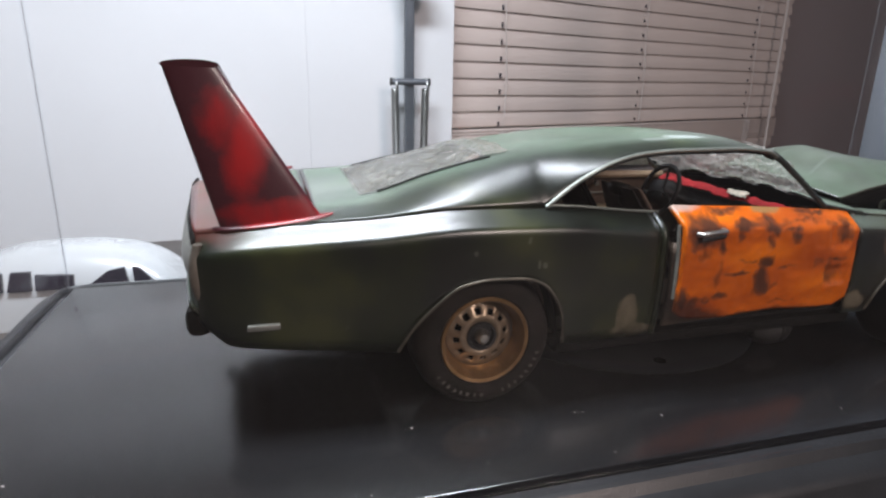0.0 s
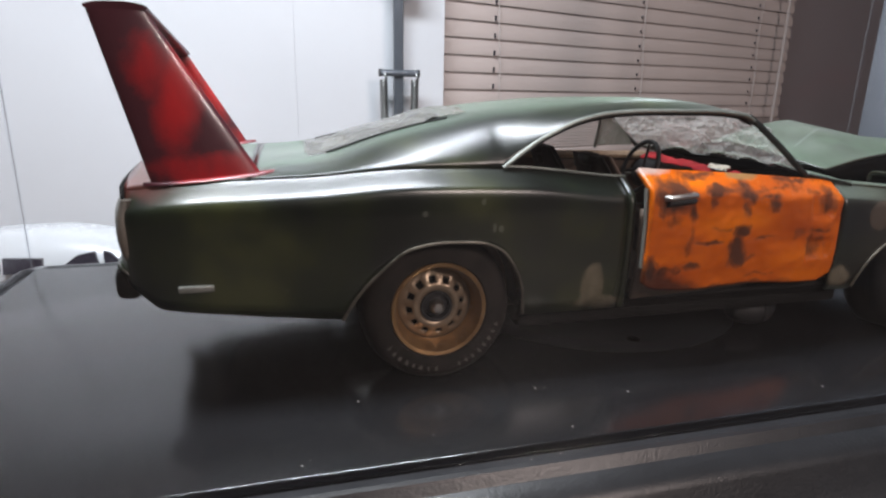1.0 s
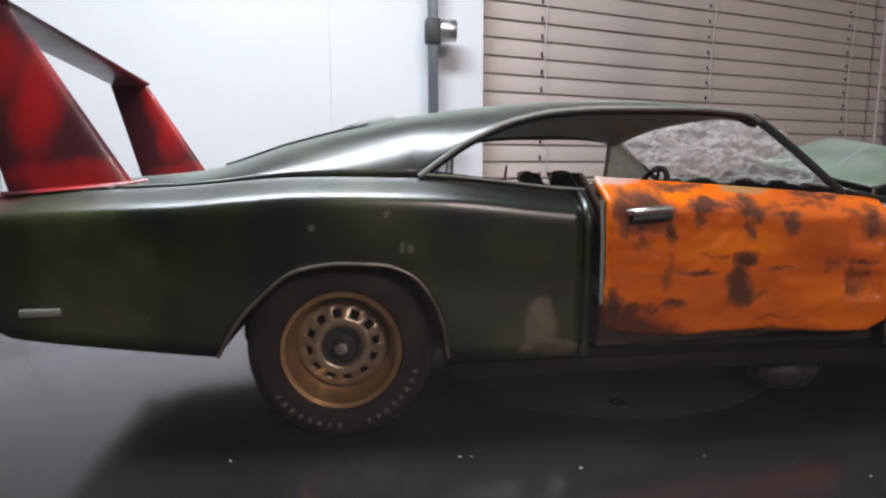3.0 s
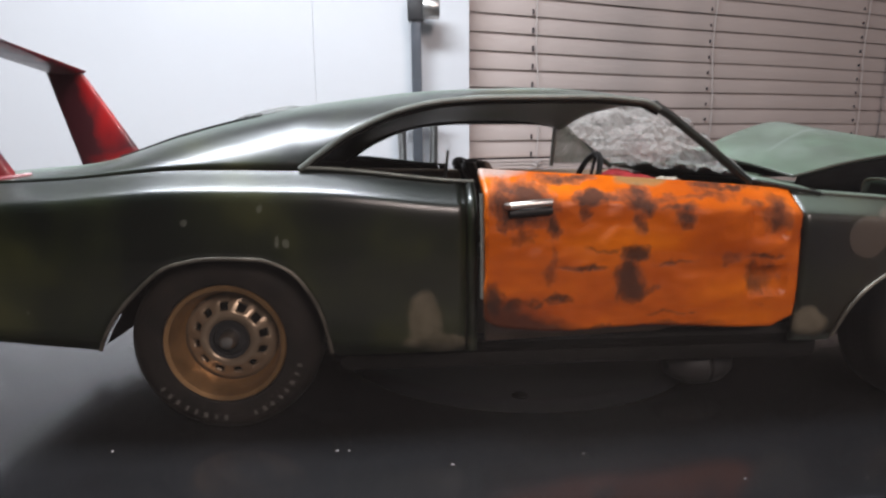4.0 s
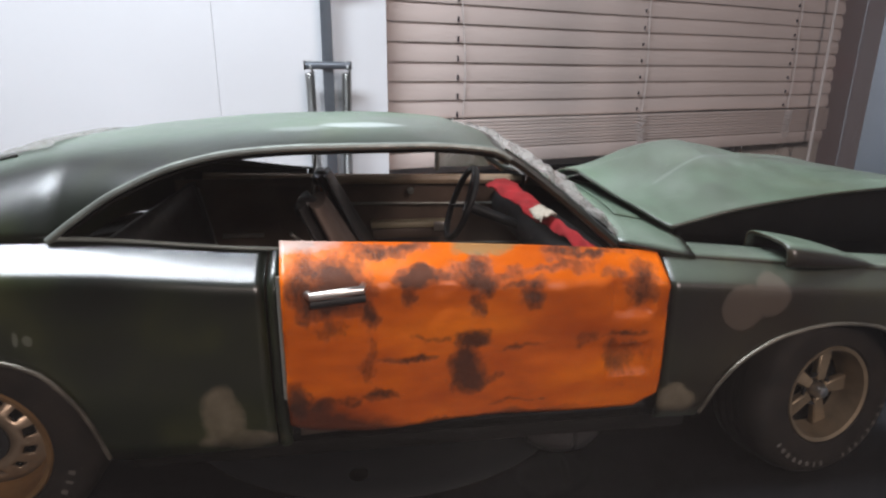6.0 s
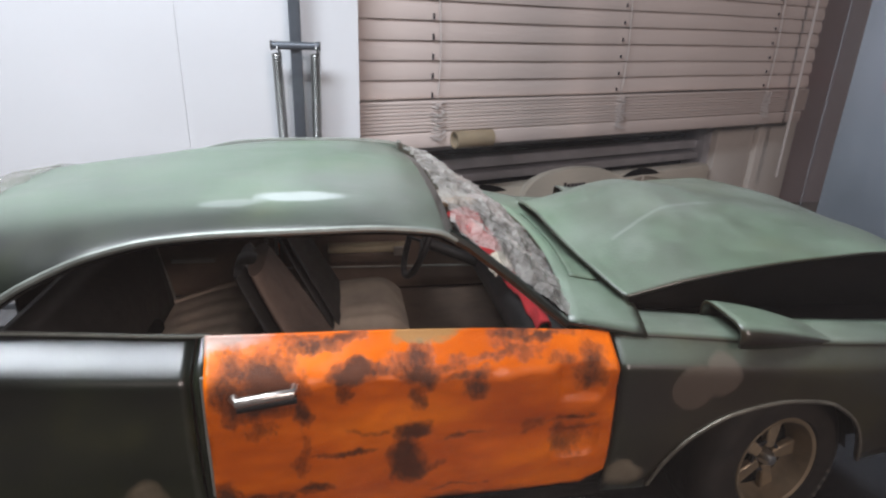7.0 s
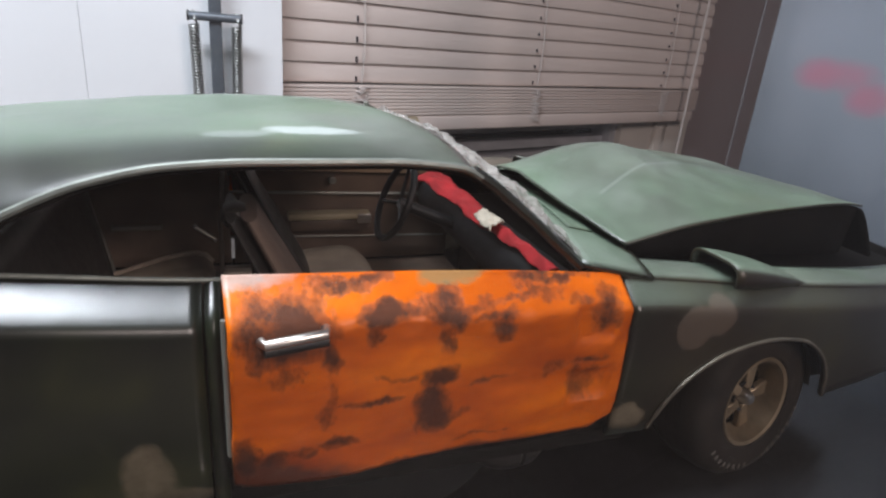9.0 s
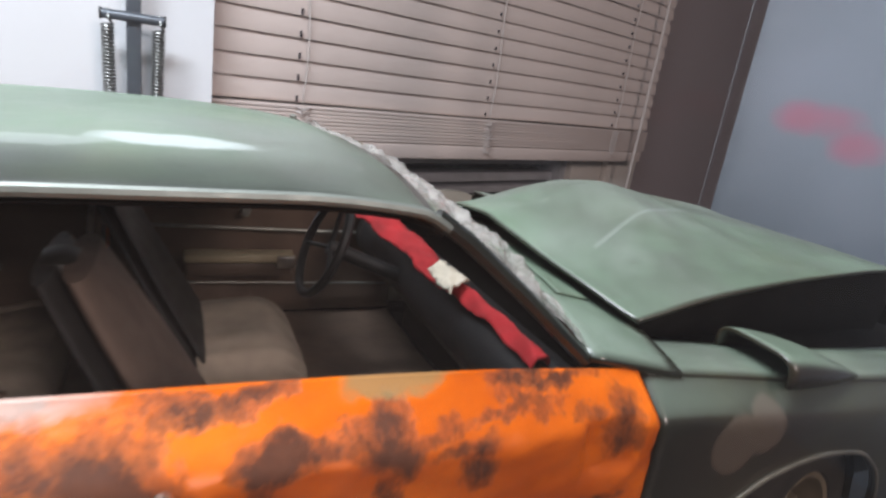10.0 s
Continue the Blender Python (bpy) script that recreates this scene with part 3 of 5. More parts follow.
def blind():
    ob = thing("venetian_blind", "ivory mini blind, closed, half raised over the window", "blind")
    z_cord = 48.9
    s0, s1 = -110.0, 494.0

    def slat_mesh(length):
        """One curved slat, its lower edge standing out over the slat below."""
        bm = bmesh.new()

        def fn(u, v):
            end = max(0.0, 1 - min(u, length - u) / 2.5) ** 2
            w = 1 - 0.22 * end
            z = (v - 0.5) * 16.6 * w
            d = -1.7 * (2 * v - 1) + 1.2 * (1 - (2 * v - 1) ** 2)
            return (u, -d, z + 0.3 * math.sin(u * 0.019))
        sheet(fn, span(0, 3, 4) + span(3, length - 3, 24)[1:] + span(length - 3, length, 4)[1:], span(0, 1, 8), bm)
        return bm
    base = None
    turn = Matrix.Translation(Vector(wl(s0, 6, 0)) * U) @ Matrix.Rotation(WALL_A, 4, "Z")
    rnd = random.Random(4)
    for i in range(TOP_SLATS):
        if base is None:
            base = part("slat", slat_mesh(s1 - s0), M_BLIND, ob, thick=0.3)
            o = base
        else:
            o = bpy.data.objects.new("slat", base.data)
            scene.collection.objects.link(o)
            o.parent = ob
        o.matrix_basis = turn @ pose(0, 0, (z_cord + 7.4 + i * PITCH) * U, 0, rnd.uniform(-0.12, 0.12) + 0.0, 0)
    # the gathered slats at the bottom, and the rail
    for i in range(9):
        bm = bmesh.new()
        z = 22.5 + i * 2.75
        wall_box(bm, s0, s1 - 2 - (i % 3), -4 + (i % 2) * 0.6, 12 + (i % 3) * 0.5, z, z + 2.3, 0.5)
        part("gathered_slat", bm, M_BLIND, ob)
    bm = bmesh.new()
    wall_box(bm, s0, s1 - 8, -3, 13, 9, 21.5, 1.6)
    part("bottom_rail", bm, M_BLIND, ob)
    rail_top = bmesh.new()
    wall_box(rail_top, s0 - 4, s1 + 4, -14, 14, z_cord + 20 + TOP_SLATS * PITCH, z_cord + 46 + TOP_SLATS * PITCH, 1.0)
    part("head_rail", rail_top, M_BLIND, ob)
    for s in (0.0, 197.3, 414.7):
        bm = bmesh.new()
        pts = [wl(s + 2 * math.sin(k * 0.7), 11.5, 48 + k * 16) for k in range(27)]
        rod(bm, pts, 0.45, 6)
        part("lift_cord", bm, M_CORD, ob)
        bm = bmesh.new()
        for k in range(26):
            z = z_cord + 3 + k * PITCH
            wall_box(bm, s - 4.2, s - 3.2 if s == 0 else s - 3.6, 7.2, 9.8, z - (3 if s == 0 else 1.4), z + 1.5)
        part("ladder_slots", bm, M_SMOKE, ob, "dark cord slots in the slats")
        bm = bmesh.new()
        r2 = random.Random(int(s) + 7)
        for k in range(9):
            z = 46 - k * 3.4
            p0 = [wl(s - 6 + r2.uniform(-2, 2), 13, z), wl(s + r2.uniform(-3, 3), 16.5 + r2.uniform(-1, 2), z - r2.uniform(1, 4)), wl(s + 6 + r2.uniform(-2, 2), 13.5, z - r2.uniform(-1, 2)),
                  wl(s + r2.uniform(-4, 4), 15, z - 3.5), wl(s - 5, 13, z - 3.2)]
            rod(bm, p0, 0.5, 6)
        part("ladder_bunch", bm, M_CORD, ob, "slack ladder strings in a tangle")
    bm = bmesh.new()
    rod(bm, [wl(452, 22, 330), wl(450, 24, 140), wl(447, 25, -52)], 1.5, 8)
    part("tilt_wand", bm, M_CORD, ob, "clear white tilt wand")
    bm = bmesh.new()
    m = Matrix.Translation(wl(30, 20, 16)) @ Matrix.Rotation(WALL_A, 4, "Z") @ Matrix.Rotation(radians(90), 4, "Y")
    lathe(bm, [(6.0, -18), (7.2, -18), (7.2, 18), (6.0, 18), (6.0, -18)], m, 28)
    t = part("card_tube", bm, M_KRAFT, label="small brown card tube on the blind's bottom rail", category="tube")


def window_fan():
    ob = thing("window_fan", "ivory twin window fan standing in the window", "fan")

    def rr(s0, s1, z0, z1, d0, d1, name, m, bevel, label=""):
        bm = bmesh.new()
        wall_box(bm, s0, s1, d0, d1, z0, z1, bevel)
        return part(name, bm, m, ob, label)
    rr(-10, 372, -140, -38, -28, -8, "body", M_FAN, 5)
    # the oval control hood in the middle
    bm = bmesh.new()
    c = (162, -46)
    ring = [(c[0] + 62 * math.cos(a), c[1] + 22 * math.sin(a) * (1 if math.sin(a) > 0 else 2.2)) for a in span(0, 2 * math.pi, 40)[:-1]]
    prism(bm, ring, lambda a, b, w: wl(a, -8 + w, b), 9)
    bmesh.ops.bevel(bm, geom=[e for e in bm.edges], offset=1.5, segments=2, affect="EDGES")
    part("control_hood", bm, M_FAN, ob)
    bm = bmesh.new()
    ring = [(c[0] + 34 * math.cos(a), -62 + 12 * math.sin(a)) for a in span(0, 2 * math.pi, 32)[:-1]]
    prism(bm, ring, lambda a, b, w: wl(a, 1.2 + w, b), 5)
    bmesh.ops.bevel(bm, geom=[e for e in bm.edges], offset=1.8, segments=2, affect="EDGES")
    part("knob_panel", bm, M_FAN, ob, "raised oval panel")
    bm = bmesh.new()
    for i in range(6):
        wall_box(bm, 148 + i * 4.6, 151.4 + i * 4.6, 1.1, 1.6, -43.5, -37.5 if i == 0 else -39.2)
    part("badge", bm, M_SMOKE, ob, "small dark printed badge")
    for s in (262, 60):
        for k, r in enumerate((14, 24, 34, 44)):
            bm = bmesh.new()
            pts = [wl(s + r * 1.25 * math.cos(a), -6, -86 + r * math.sin(a)) for a in span(0, 2 * math.pi, 36)]
            rod(bm, pts, 1.3, 6)
            part("grille_ring", bm, M_FAN, ob)
        for k in range(8):
            a = k * math.pi / 4
            bm = bmesh.new()
            rod(bm, [wl(s + 10 * math.cos(a), -6, -86 + 8 * math.sin(a)), wl(s + 55 * math.cos(a), -6, -86 + 44 * math.sin(a))], 1.6, 6)
            part("grille_spoke", bm, M_FAN, ob)
        # no hollow here: a flat black disc carries the opening's shade
        bm = bmesh.new()
        lathe(bm, [(0, 0), (52, 0), (52, 1), (0, 1)], Matrix.Translation(wl(s, -9.4, -86)) @ Matrix.Rotation(WALL_A, 4, "Z") @ Matrix.Rotation(radians(90), 4, "X"), 36)
        part("fan_opening", bm, M_MATT_BLACK, ob, "flat black disc for the dark opening behind the grille")


def white_board():
    """The white panel behind the lamp arm, folded once."""
    bm = bmesh.new()
    prism(bm, [(-27, 300), (92, 300), (92, 306), (-27, 306)], lambda a, b, w: (a, b, DESK + w), 700)
    prism(bm, [(-900, 235), (-27.2, 299.4), (-27.2, 305), (-900, 241)], lambda a, b, w: (a, b, DESK + w), 700)
    part("wall_panel", bm, M_WALL_WHITE, label="tall smooth white panel with one fold", kind="structure", category="wall", smooth=False)


def desk_lamp():
    ob = thing("desk_lamp", "slate grey spring-arm desk lamp standing behind the case", "lamp")
    x, y = 50.6, 282.0
    bm = bmesh.new()
    box(bm, (x - 3.7, y - 3, DESK + 12), (x + 3.7, y + 3, 420), 1.0)
    part("arm", bm, M_STEEL, ob)
    bm = bmesh.new()
    rod(bm, [(x - 15, y - 4, 89), (x + 15, y - 4, 89)], 2.6, 14)
    part("crossbar", bm, M_STEEL, ob)
    for sx in (-1, 1):
        bm = bmesh.new()
        rod(bm, [(x + sx * 14.8, y - 4, 89), (x + sx * 16, y - 4, 89)], 3.1, 14)
        part("end_cap", bm, M_BLACK, ob)
        bm = bmesh.new()
        turns, n = 58, 58 * 10
        pts = [(x + sx * (12.4 - 2.2 * k / n) + 2.6 * math.cos(k * 2 * math.pi / 10), y - 4 + 2.6 * math.sin(k * 2 * math.pi / 10), 84.0 - 108 * k / n) for k in range(n + 1)]
        rod(bm, [(x + sx * 12.4, y - 4, 92), (x + sx * 12.4 + 1, y - 7, 87)] + pts, 0.85, 6)
        part("spring", bm, M_SPRING, ob, "bright coil spring")
    bm = bmesh.new()
    box(bm, (x - 6, y - 6, 150), (x + 6, y + 6, 168), 2.0)
    part("joint", bm, M_BLACK, ob)
    bm = bmesh.new()
    m = Matrix.Translation((x + 11, y - 4, 159)) @ Matrix.Rotation(radians(90), 4, "Y")
    lathe(bm, [(0, -6), (7.5, -6), (8, -5), (8, 5), (7.5, 6), (0, 6)], m, 18)
    part("knob", bm, M_CHROME, ob, "knurled bright clamp knob")
    bm = bmesh.new()
    lathe(bm, [(0, 0), (16, 0), (16, 9), (13, 13), (0, 13)], Matrix.Translation((x, y - 1, DESK)), 40)
    part("foot", bm, M_STEEL, ob)
    bm = bmesh.new()
    rod(bm, [(x, y, 416), (x - 40, y - 120, 436), (x - 100, y - 290, 424)], 4, 12)
    part("neck", bm, M_STEEL, ob)
    bm = bmesh.new()
    box(bm, (-200, -76, 402), (70, 36, 418), 3)
    box(bm, (-198, -76, 399), (68, -73, 403), 0.5)
    box(bm, (-198, 33, 399), (68, 36, 403), 0.5)
    part("shade", bm, M_STEEL, ob)


# ---------- the display case ----------
X0, X1, Y0, Y1 = -144.0, 279.0, -86.0, 84.0


def display_case():
    ob = thing("display_case", "clear acrylic display case on a glossy black base", "display case")

    def frame_ring(profile):
        """Sweeps (outset, height) points round the base's rectangle."""
        bm = bmesh.new()
        rings = []
        for o, z in profile:
            ring = []
            for cx, cy, a0 in ((X1, Y1, 0), (X0, Y1, 90), (X0, Y0, 180), (X1, Y0, 270)):
                r = max(0.5, o + 3)
                for k in range(5):
                    a = radians(a0 + k * 22.5)
                    sx, sy = (1 if cx == X1 else -1), (1 if cy == Y1 else -1)
                    ring.append(bm.verts.new((cx - 3 * sx + r * math.cos(a), cy - 3 * sy + r * math.sin(a), z)))
            rings.append(ring)
        n = len(rings[0])
        for a, b in zip(rings, rings[1:]):
            for k in range(n):
                bm.faces.new((a[k], a[(k + 1) % n], b[(k + 1) % n], b[k]))
        return bm
    bm = bmesh.new()
    box(bm, (X0, Y0, -6), (X1, Y1, 0), 0.6)
    part("deck", bm, M_BASE, ob, "glossy black deck")
    bm = frame_ring([(0.2, -5), (0.2, -2.6), (4.2, -2.6), (4.6, -1.2), (5.4, -0.4), (6.6, -0.6), (8.2, -3.0), (12.5, -4.2), (14.5, -6.5), (16, -12), (20, -17), (24, -22), (25, DESK), (0.2, DESK)])
    part("base_frame", bm, M_BASE_EDGE, ob, "moulded black base with a groove for the cover")
    # low round boss moulded into the deck under the car
    bm = bmesh.new()
    lathe(bm, [(0, 1.6), (50, 1.5), (54, 1.2), (56, 0.004)], Matrix.Translation((74, 8, 0)), 64)
    part("boss", bm, M_BOSS, ob, "low round boss with a screw hole")
    bm = bmesh.new()
    lathe(bm, [(0, 1.56), (1.6, 1.56), (1.9, 1.7), (2.2, 1.5), (0, 1.4)], Matrix.Translation((67, -41, 0)), 16)
    part("screw_hole", bm, M_MATT_BLACK, ob)
    top = 190.0
    for name, lo, hi in (("front_panel", (X0 - 3, Y0 - 3.6, -2.5), (X1 + 3, Y0 - 1.0, top)), ("back_panel", (X0 - 3, Y1 + 1.0, -2.5), (X1 + 3, Y1 + 3.6, top)),
                         ("left_panel", (X0 - 3.6, Y0 - 0.9, -2.5), (X0 - 1.0, Y1 + 0.9, top)), ("right_panel", (X1 + 1.0, Y0 - 0.9, -2.5), (X1 + 3.6, Y1 + 0.9, top)),
                         ("top_panel", (X0 - 3, Y0 - 3, top + 0.1), (X1 + 3, Y1 + 3, top + 2.7))):
        bm = bmesh.new()
        box(bm, lo, hi)
        o = part(name, bm, M_ACRYLIC, ob, "clear acrylic panel", smooth=False)
        o.visible_shadow = False
    seams(ob)


def dust_specks():
    """Lint and crumbs lying on the deck and the car's bare corners."""
    rnd = random.Random(11)
    bm = bmesh.new()
    for i in range(18):
        x, y = rnd.uniform(X0 + 8, X1 - 8), rnd.uniform(Y0 + 3, -58)
        r = rnd.uniform(0.08, 0.22)
        m = Matrix.Translation((x, y, r * 0.7)) @ Matrix.Rotation(rnd.uniform(0, 6), 4, "Z") @ Matrix.Diagonal((rnd.uniform(0.7, 2.2), 1, 0.7, 1))
        bmesh.ops.create_icosphere(bm, subdivisions=1, radius=r, matrix=m)
    part("dust_specks", bm, M_CORD, label="pale lint and crumbs scattered on the black deck", kind="stuff", category="dust")


def seams(ob):
    for x in (X0 - 2.4, X1 + 2.4):
        bm = bmesh.new()
        rod(bm, [(x, Y1 + 2.2, -2.4), (x, Y1 + 2.2, 190)], 0.17, 6)
        part("glued_seam", bm, M_SEAM, ob, "thin grey glued corner seam")


def board_beside():
    # added board that carries the reflections of the case's right panel as colour
    bm = bmesh.new()
    box(bm, (296, -420, DESK), (300, 92, 330), 0.5)
    part("reflection_board", bm, M_REFLECTION, label="added board beside the case, painted with the side panel's blue-grey and pink reflections", category="picture")


# ---------- the model car ----------
W = curve([(-76.5, 44.5), (-74.5, 47.6), (-70, 50), (-60, 52.2), (-30, 54.2), (0, 55.6), (22, 55.4), (55, 53.8), (90, 53.3), (128, 53.3), (165, 54.2), (195, 53), (220, 50), (238, 45)])
BELT = curve([(-77, 53.2), (-60, 55.6), (-32, 56.8), (-6, 58.6), (20, 58), (54, 54.6), (90, 53.4), (128, 51.6), (160, 49), (200, 45.6), (238, 43)])
SWELL = curve([(-45, -4.2), (-40, -2.8), (-32, -1.0), (-20, 0.0), (-10, -0.1), (-7, -0.2), (-5.6, -0.4), (-4.7, -0.8), (-4.0, -1.5), (-3.2, -2.7), (-2.4, -4.0), (-1.6, -5.3), (-0.8, -6.6), (-0.3, -7.3), (0, -7.6)])
REAR_ARCH = curve([(-25.5, 20.5), (-22.5, 26), (-17.3, 32.3), (-8, 39.2), (0, 40.4), (9, 40.0), (15, 37.8), (20, 31.5), (22.5, 24), (23.2, 18.5)])
FRONT_ARCH = curve([(137, 18.5), (140, 25.5), (144, 30.5), (153, 35.8), (163, 37.6), (172, 36.6), (180, 32), (184, 26), (185.5, 20)])


FOLD = curve([(60, 1.0), (100, 0.95), (128, 0.75), (160, 0.55), (240, 0.4)])


def side_y(x, z):
    h = SWELL(z - BELT(x))
    return -(W(x) + (h if z < BELT(x) - 12 else h * FOLD(x)))


def sill(x):
    if x < -25.5:
        return 20.5 + (x + 25.5) * (20.5 - 25.5) / (-25.5 + 67) * 1.0 if x > -68 else 25.4 + (-68 - x) * 0.9
    if x <= 23.2:
        return REAR_ARCH(x)
    if x < 137:
        return 17.6
    if x <= 185.5:
        return FRONT_ARCH(x)
    return 20 + (x - 185.5) * 0.12


def tail_skew(x, v):
    """The knocked tail: its far corner (v = 1) stands further back."""
    return x - max(0.0, (-46 - x) / 30.5) * 4.2 * (v + 1)


def side_panel(bm, x0, x1, n, mirror=False, y_out=None, bottom=sill):
    sg = -1 if mirror else 1
    # rows: even steps up to the crease, then fixed depths below the belt line
    vs = span(0, 1, 7)[:-1] + [1 + d for d in range(12)]
    depths = [8.5, 7.0, 6.0, 5.2, 4.7, 4.3, 4.0, 3.2, 2.2, 1.2, 0.3, 0.0]

    def fn(x, v):
        z = bottom(x) + (BELT(x) - 8.5 - bottom(x)) * v if v < 1 else BELT(x) - depths[int(v) - 1]
        return (tail_skew(x, -sg), sg * side_y(x, z), z)
    xs = sorted(set(span(x0, x1, n) + [x for x in (-25.5, -25.0, 22.9, 23.2, 137, 137.4, 185.1, 185.5) if x0 < x < x1]))
    return sheet(fn, xs, vs, bm)


# roof: drip rail height and half width, and the centre line
DRIP_Z = curve([(17.5, 57.9), (22, 61.3), (29, 65.8), (39.6, 70.2), (48.6, 72.0), (60, 72.7), (80, 72.8), (93.3, 71.8), (98, 69.4), (117, 55)])
DRIP_Y = curve([(17.5, 48.4), (29, 47.8), (39.6, 47.0), (48.6, 46.3), (67, 45.8), (93.3, 44.8), (98, 44.8), (117, 46)])
TOP_Z = curve([(-46, 58.2), (-30, 60.2), (-12, 66.8), (2, 71.4), (14, 74.4), (28, 76.4), (48, 77.7), (70, 78.0), (88, 77.0), (97, 74.6)])


def lean(x, v):
    """The crushed roof leans a little: its far side hangs lower, its crown is pressed down."""
    t = min(1.0, max(0.0, (x + 25) / 60))
    t = t * t * (3 - 2 * t)
    return -1.2 * t * (1 - v * v) - 1.0 * t * (v + 1)


def roof_edge(x):
    """Half width and height of the roof's edge: the shoulder, then the gutter."""
    if x < 17.5:
        return W(x) - 6.9, BELT(x) - 0.1
    return DRIP_Y(x), DRIP_Z(x)


def roof_point(x, v):
    """v from -1 (near edge) to 1 (far edge)."""
    zc = TOP_Z(x)
    f = min(1.0, max(0.0, (55 - x) / 55))
    f = f * f * (3 - 2 * f)

    def crown(k):
        return max(0.0, 1 - k ** 3.7) ** 0.82 if v < 0 else 1 - k ** 1.8
    tail = min(1.0, max(0.0, (x + 46) / 26)) * f

    def ridge(k):
        """The sail panels stand proud of the hollow round the rear window."""
        return tail * ((0.5 if v < 0 else 0.2) * math.exp(-((k - 0.76) / 0.15) ** 2) - 0.8 * math.exp(-(k / 0.5) ** 2))
    k = abs(v)
    y, z = roof_edge(x)
    # away from its edge the skin runs smoothly past the foot of the gutter
    soft = sum(roof_edge(x + d)[1] for d in (-14, -9, -4.5, 0, 4.5, 9, 14)) / 7
    e = soft + (z - soft) * k ** 7
    return (x, v * y, e + (zc - e) * crown(k) + lean(x, v) + ridge(k) * (1 - k ** 9))


def model_car():
    car = thing("model_car", "wrecked dark green model muscle car, orange doors, red rear wing", "model car")
    for mirror in (False, True):
        bm = bmesh.new()
        side_panel(bm, -76.5, 52.4, 70, mirror)
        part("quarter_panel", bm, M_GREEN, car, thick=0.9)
        bm = bmesh.new()
        side_panel(bm, 127.5, 236, 60, mirror)
        part("front_fender", bm, M_GREEN, car, thick=0.9)
        sg = -1 if mirror else 1
        bm = bmesh.new()
        rod(bm, [(53.9, sg * (side_y(53.9, z) + 0.9), z) for z in (17.8, 25, 33, 41, 46, 48.5, 50.2, 51.4, 52.6, 53.8)], 1.25, 10)
        part("door_jamb", bm, M_GREEN, car)
        # rocker below the door
        bm = bmesh.new()
        sheet(lambda x, v: (x, sg * (-(50.6 - 4 * v) if v > 0 else -49), 20.5 - 6.5 * v), span(23, 137, 20), [0, 0.3, 0.6, 1.0], bm)
        part("rocker", bm, M_UNDER, car, thick=0.8)
        for arch, x0, x1 in ((REAR_ARCH, -25.5, 23.2), (FRONT_ARCH, 137, 185.5)):
            bm = bmesh.new()
            rod(bm, [(x, sg * (side_y(x, arch(x)) - 0.25), arch(x)) for x in span(x0, x1, 40)], 0.42, 8)
            part("arch_lip", bm, M_LIP, car, "dull metal wheel arch lip")
            bm = bmesh.new()
            cx = (x0 + x1) / 2

            def liner(a, v, cx=cx, x0=x0, x1=x1, arch=arch):
                x = x0 + (x1 - x0) * a
                return (x, sg * -(50 - 26 * v), arch(x) + 0.4)
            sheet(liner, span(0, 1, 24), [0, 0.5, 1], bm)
            part("wheel_housing", bm, M_MATT_BLACK, car)

    # roof with sail panels; the rear window is cut out of it
    def hole(x, v):
        return -31 < x < 5 and abs(v) < 0.6
    bm = bmesh.new()
    vs = [-1, -0.985, -0.96, -0.92, -0.86, -0.8, -0.74, -0.68, -0.6, -0.45, -0.3, -0.15, 0, 0.15, 0.3, 0.45, 0.6, 0.68, 0.74, 0.8, 0.86, 0.92, 0.96, 0.985, 1]
    sheet(roof_point, span(-46, -31, 8) + span(-31, 5, 16)[1:] + span(5, 17.5, 8)[1:] + span(17.5, 33, 10)[1:] + span(33, 97, 32)[1:], vs, bm, hole)
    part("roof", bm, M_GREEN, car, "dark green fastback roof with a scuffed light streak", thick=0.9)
    # rear window of crumpled clear film, laid just under the opening
    rnd = random.Random(3)
    bm = bmesh.new()

    def glass(x, v):
        p = roof_point(x, v * 0.64)
        lift = 0.35 + 0.7 * min(1.0, max(0.0, (x + 2) / 6)) - 0.5 * max(0.0, (x - 9) / 4)
        return (p[0] + 1.6 * noise.noise(Vector((v * 5, x * 0.2, 1))), p[1], p[2] + lift - 0.9 * abs(noise.noise(Vector((x * 0.16, v * 7, 3)))) - 0.7 * abs(noise.noise(Vector((x * 0.45, v * 17, 5)))))
    sheet(glass, span(-32, 13, 40), span(-1, 1, 36), bm)
    part("rear_window", bm, M_FILM_REAR, car, "crumpled clear film as broken rear glass", smooth=False)
    bm = bmesh.new()
    for v in (-0.645, 0.645):
        bm = bmesh.new()
        rod(bm, [Vector(roof_point(x, v)) + Vector((0, 0, 0.1)) for x in span(-27, 6.5, 20)], 0.5, 6, 0.35)
        part("window_moulding", bm, M_UNDER, car)
    # trunk deck
    bm = bmesh.new()

    def deck(x, v):
        yd = W(x) - 6.8
        zb = BELT(x) - 0.05
        return (tail_skew(x, v), v * yd, zb + (TOP_Z(-46) - BELT(-46)) * (1 - abs(v) ** 3) * max(0.0, 1 - (-46 - x) / 70))
    sheet(deck, span(-76.5, -46, 14), span(-1, 1, 24), bm)
    part("trunk_lid", bm, M_GREEN, car, thick=0.9)
    # tail
    bm = bmesh.new()
    sheet(lambda y, z: (-77 + 1.5 * (abs(y) / 44) ** 4 - 0.095 * (y + 44), y, z), span(-44.2, 44.2, 20), span(30, 54, 8), bm)
    part("tail_panel", bm, M_UNDER, car, thick=0.8)
    for s in (-1, 1):
        bm = bmesh.new()
        box(bm, (-78.6, s * 42 - 4.5, 27), (-72.5, s * 42 + 5, 35), 2.2, Matrix.Translation((-0.095 * (s * 42 + 44), 0, 0)))
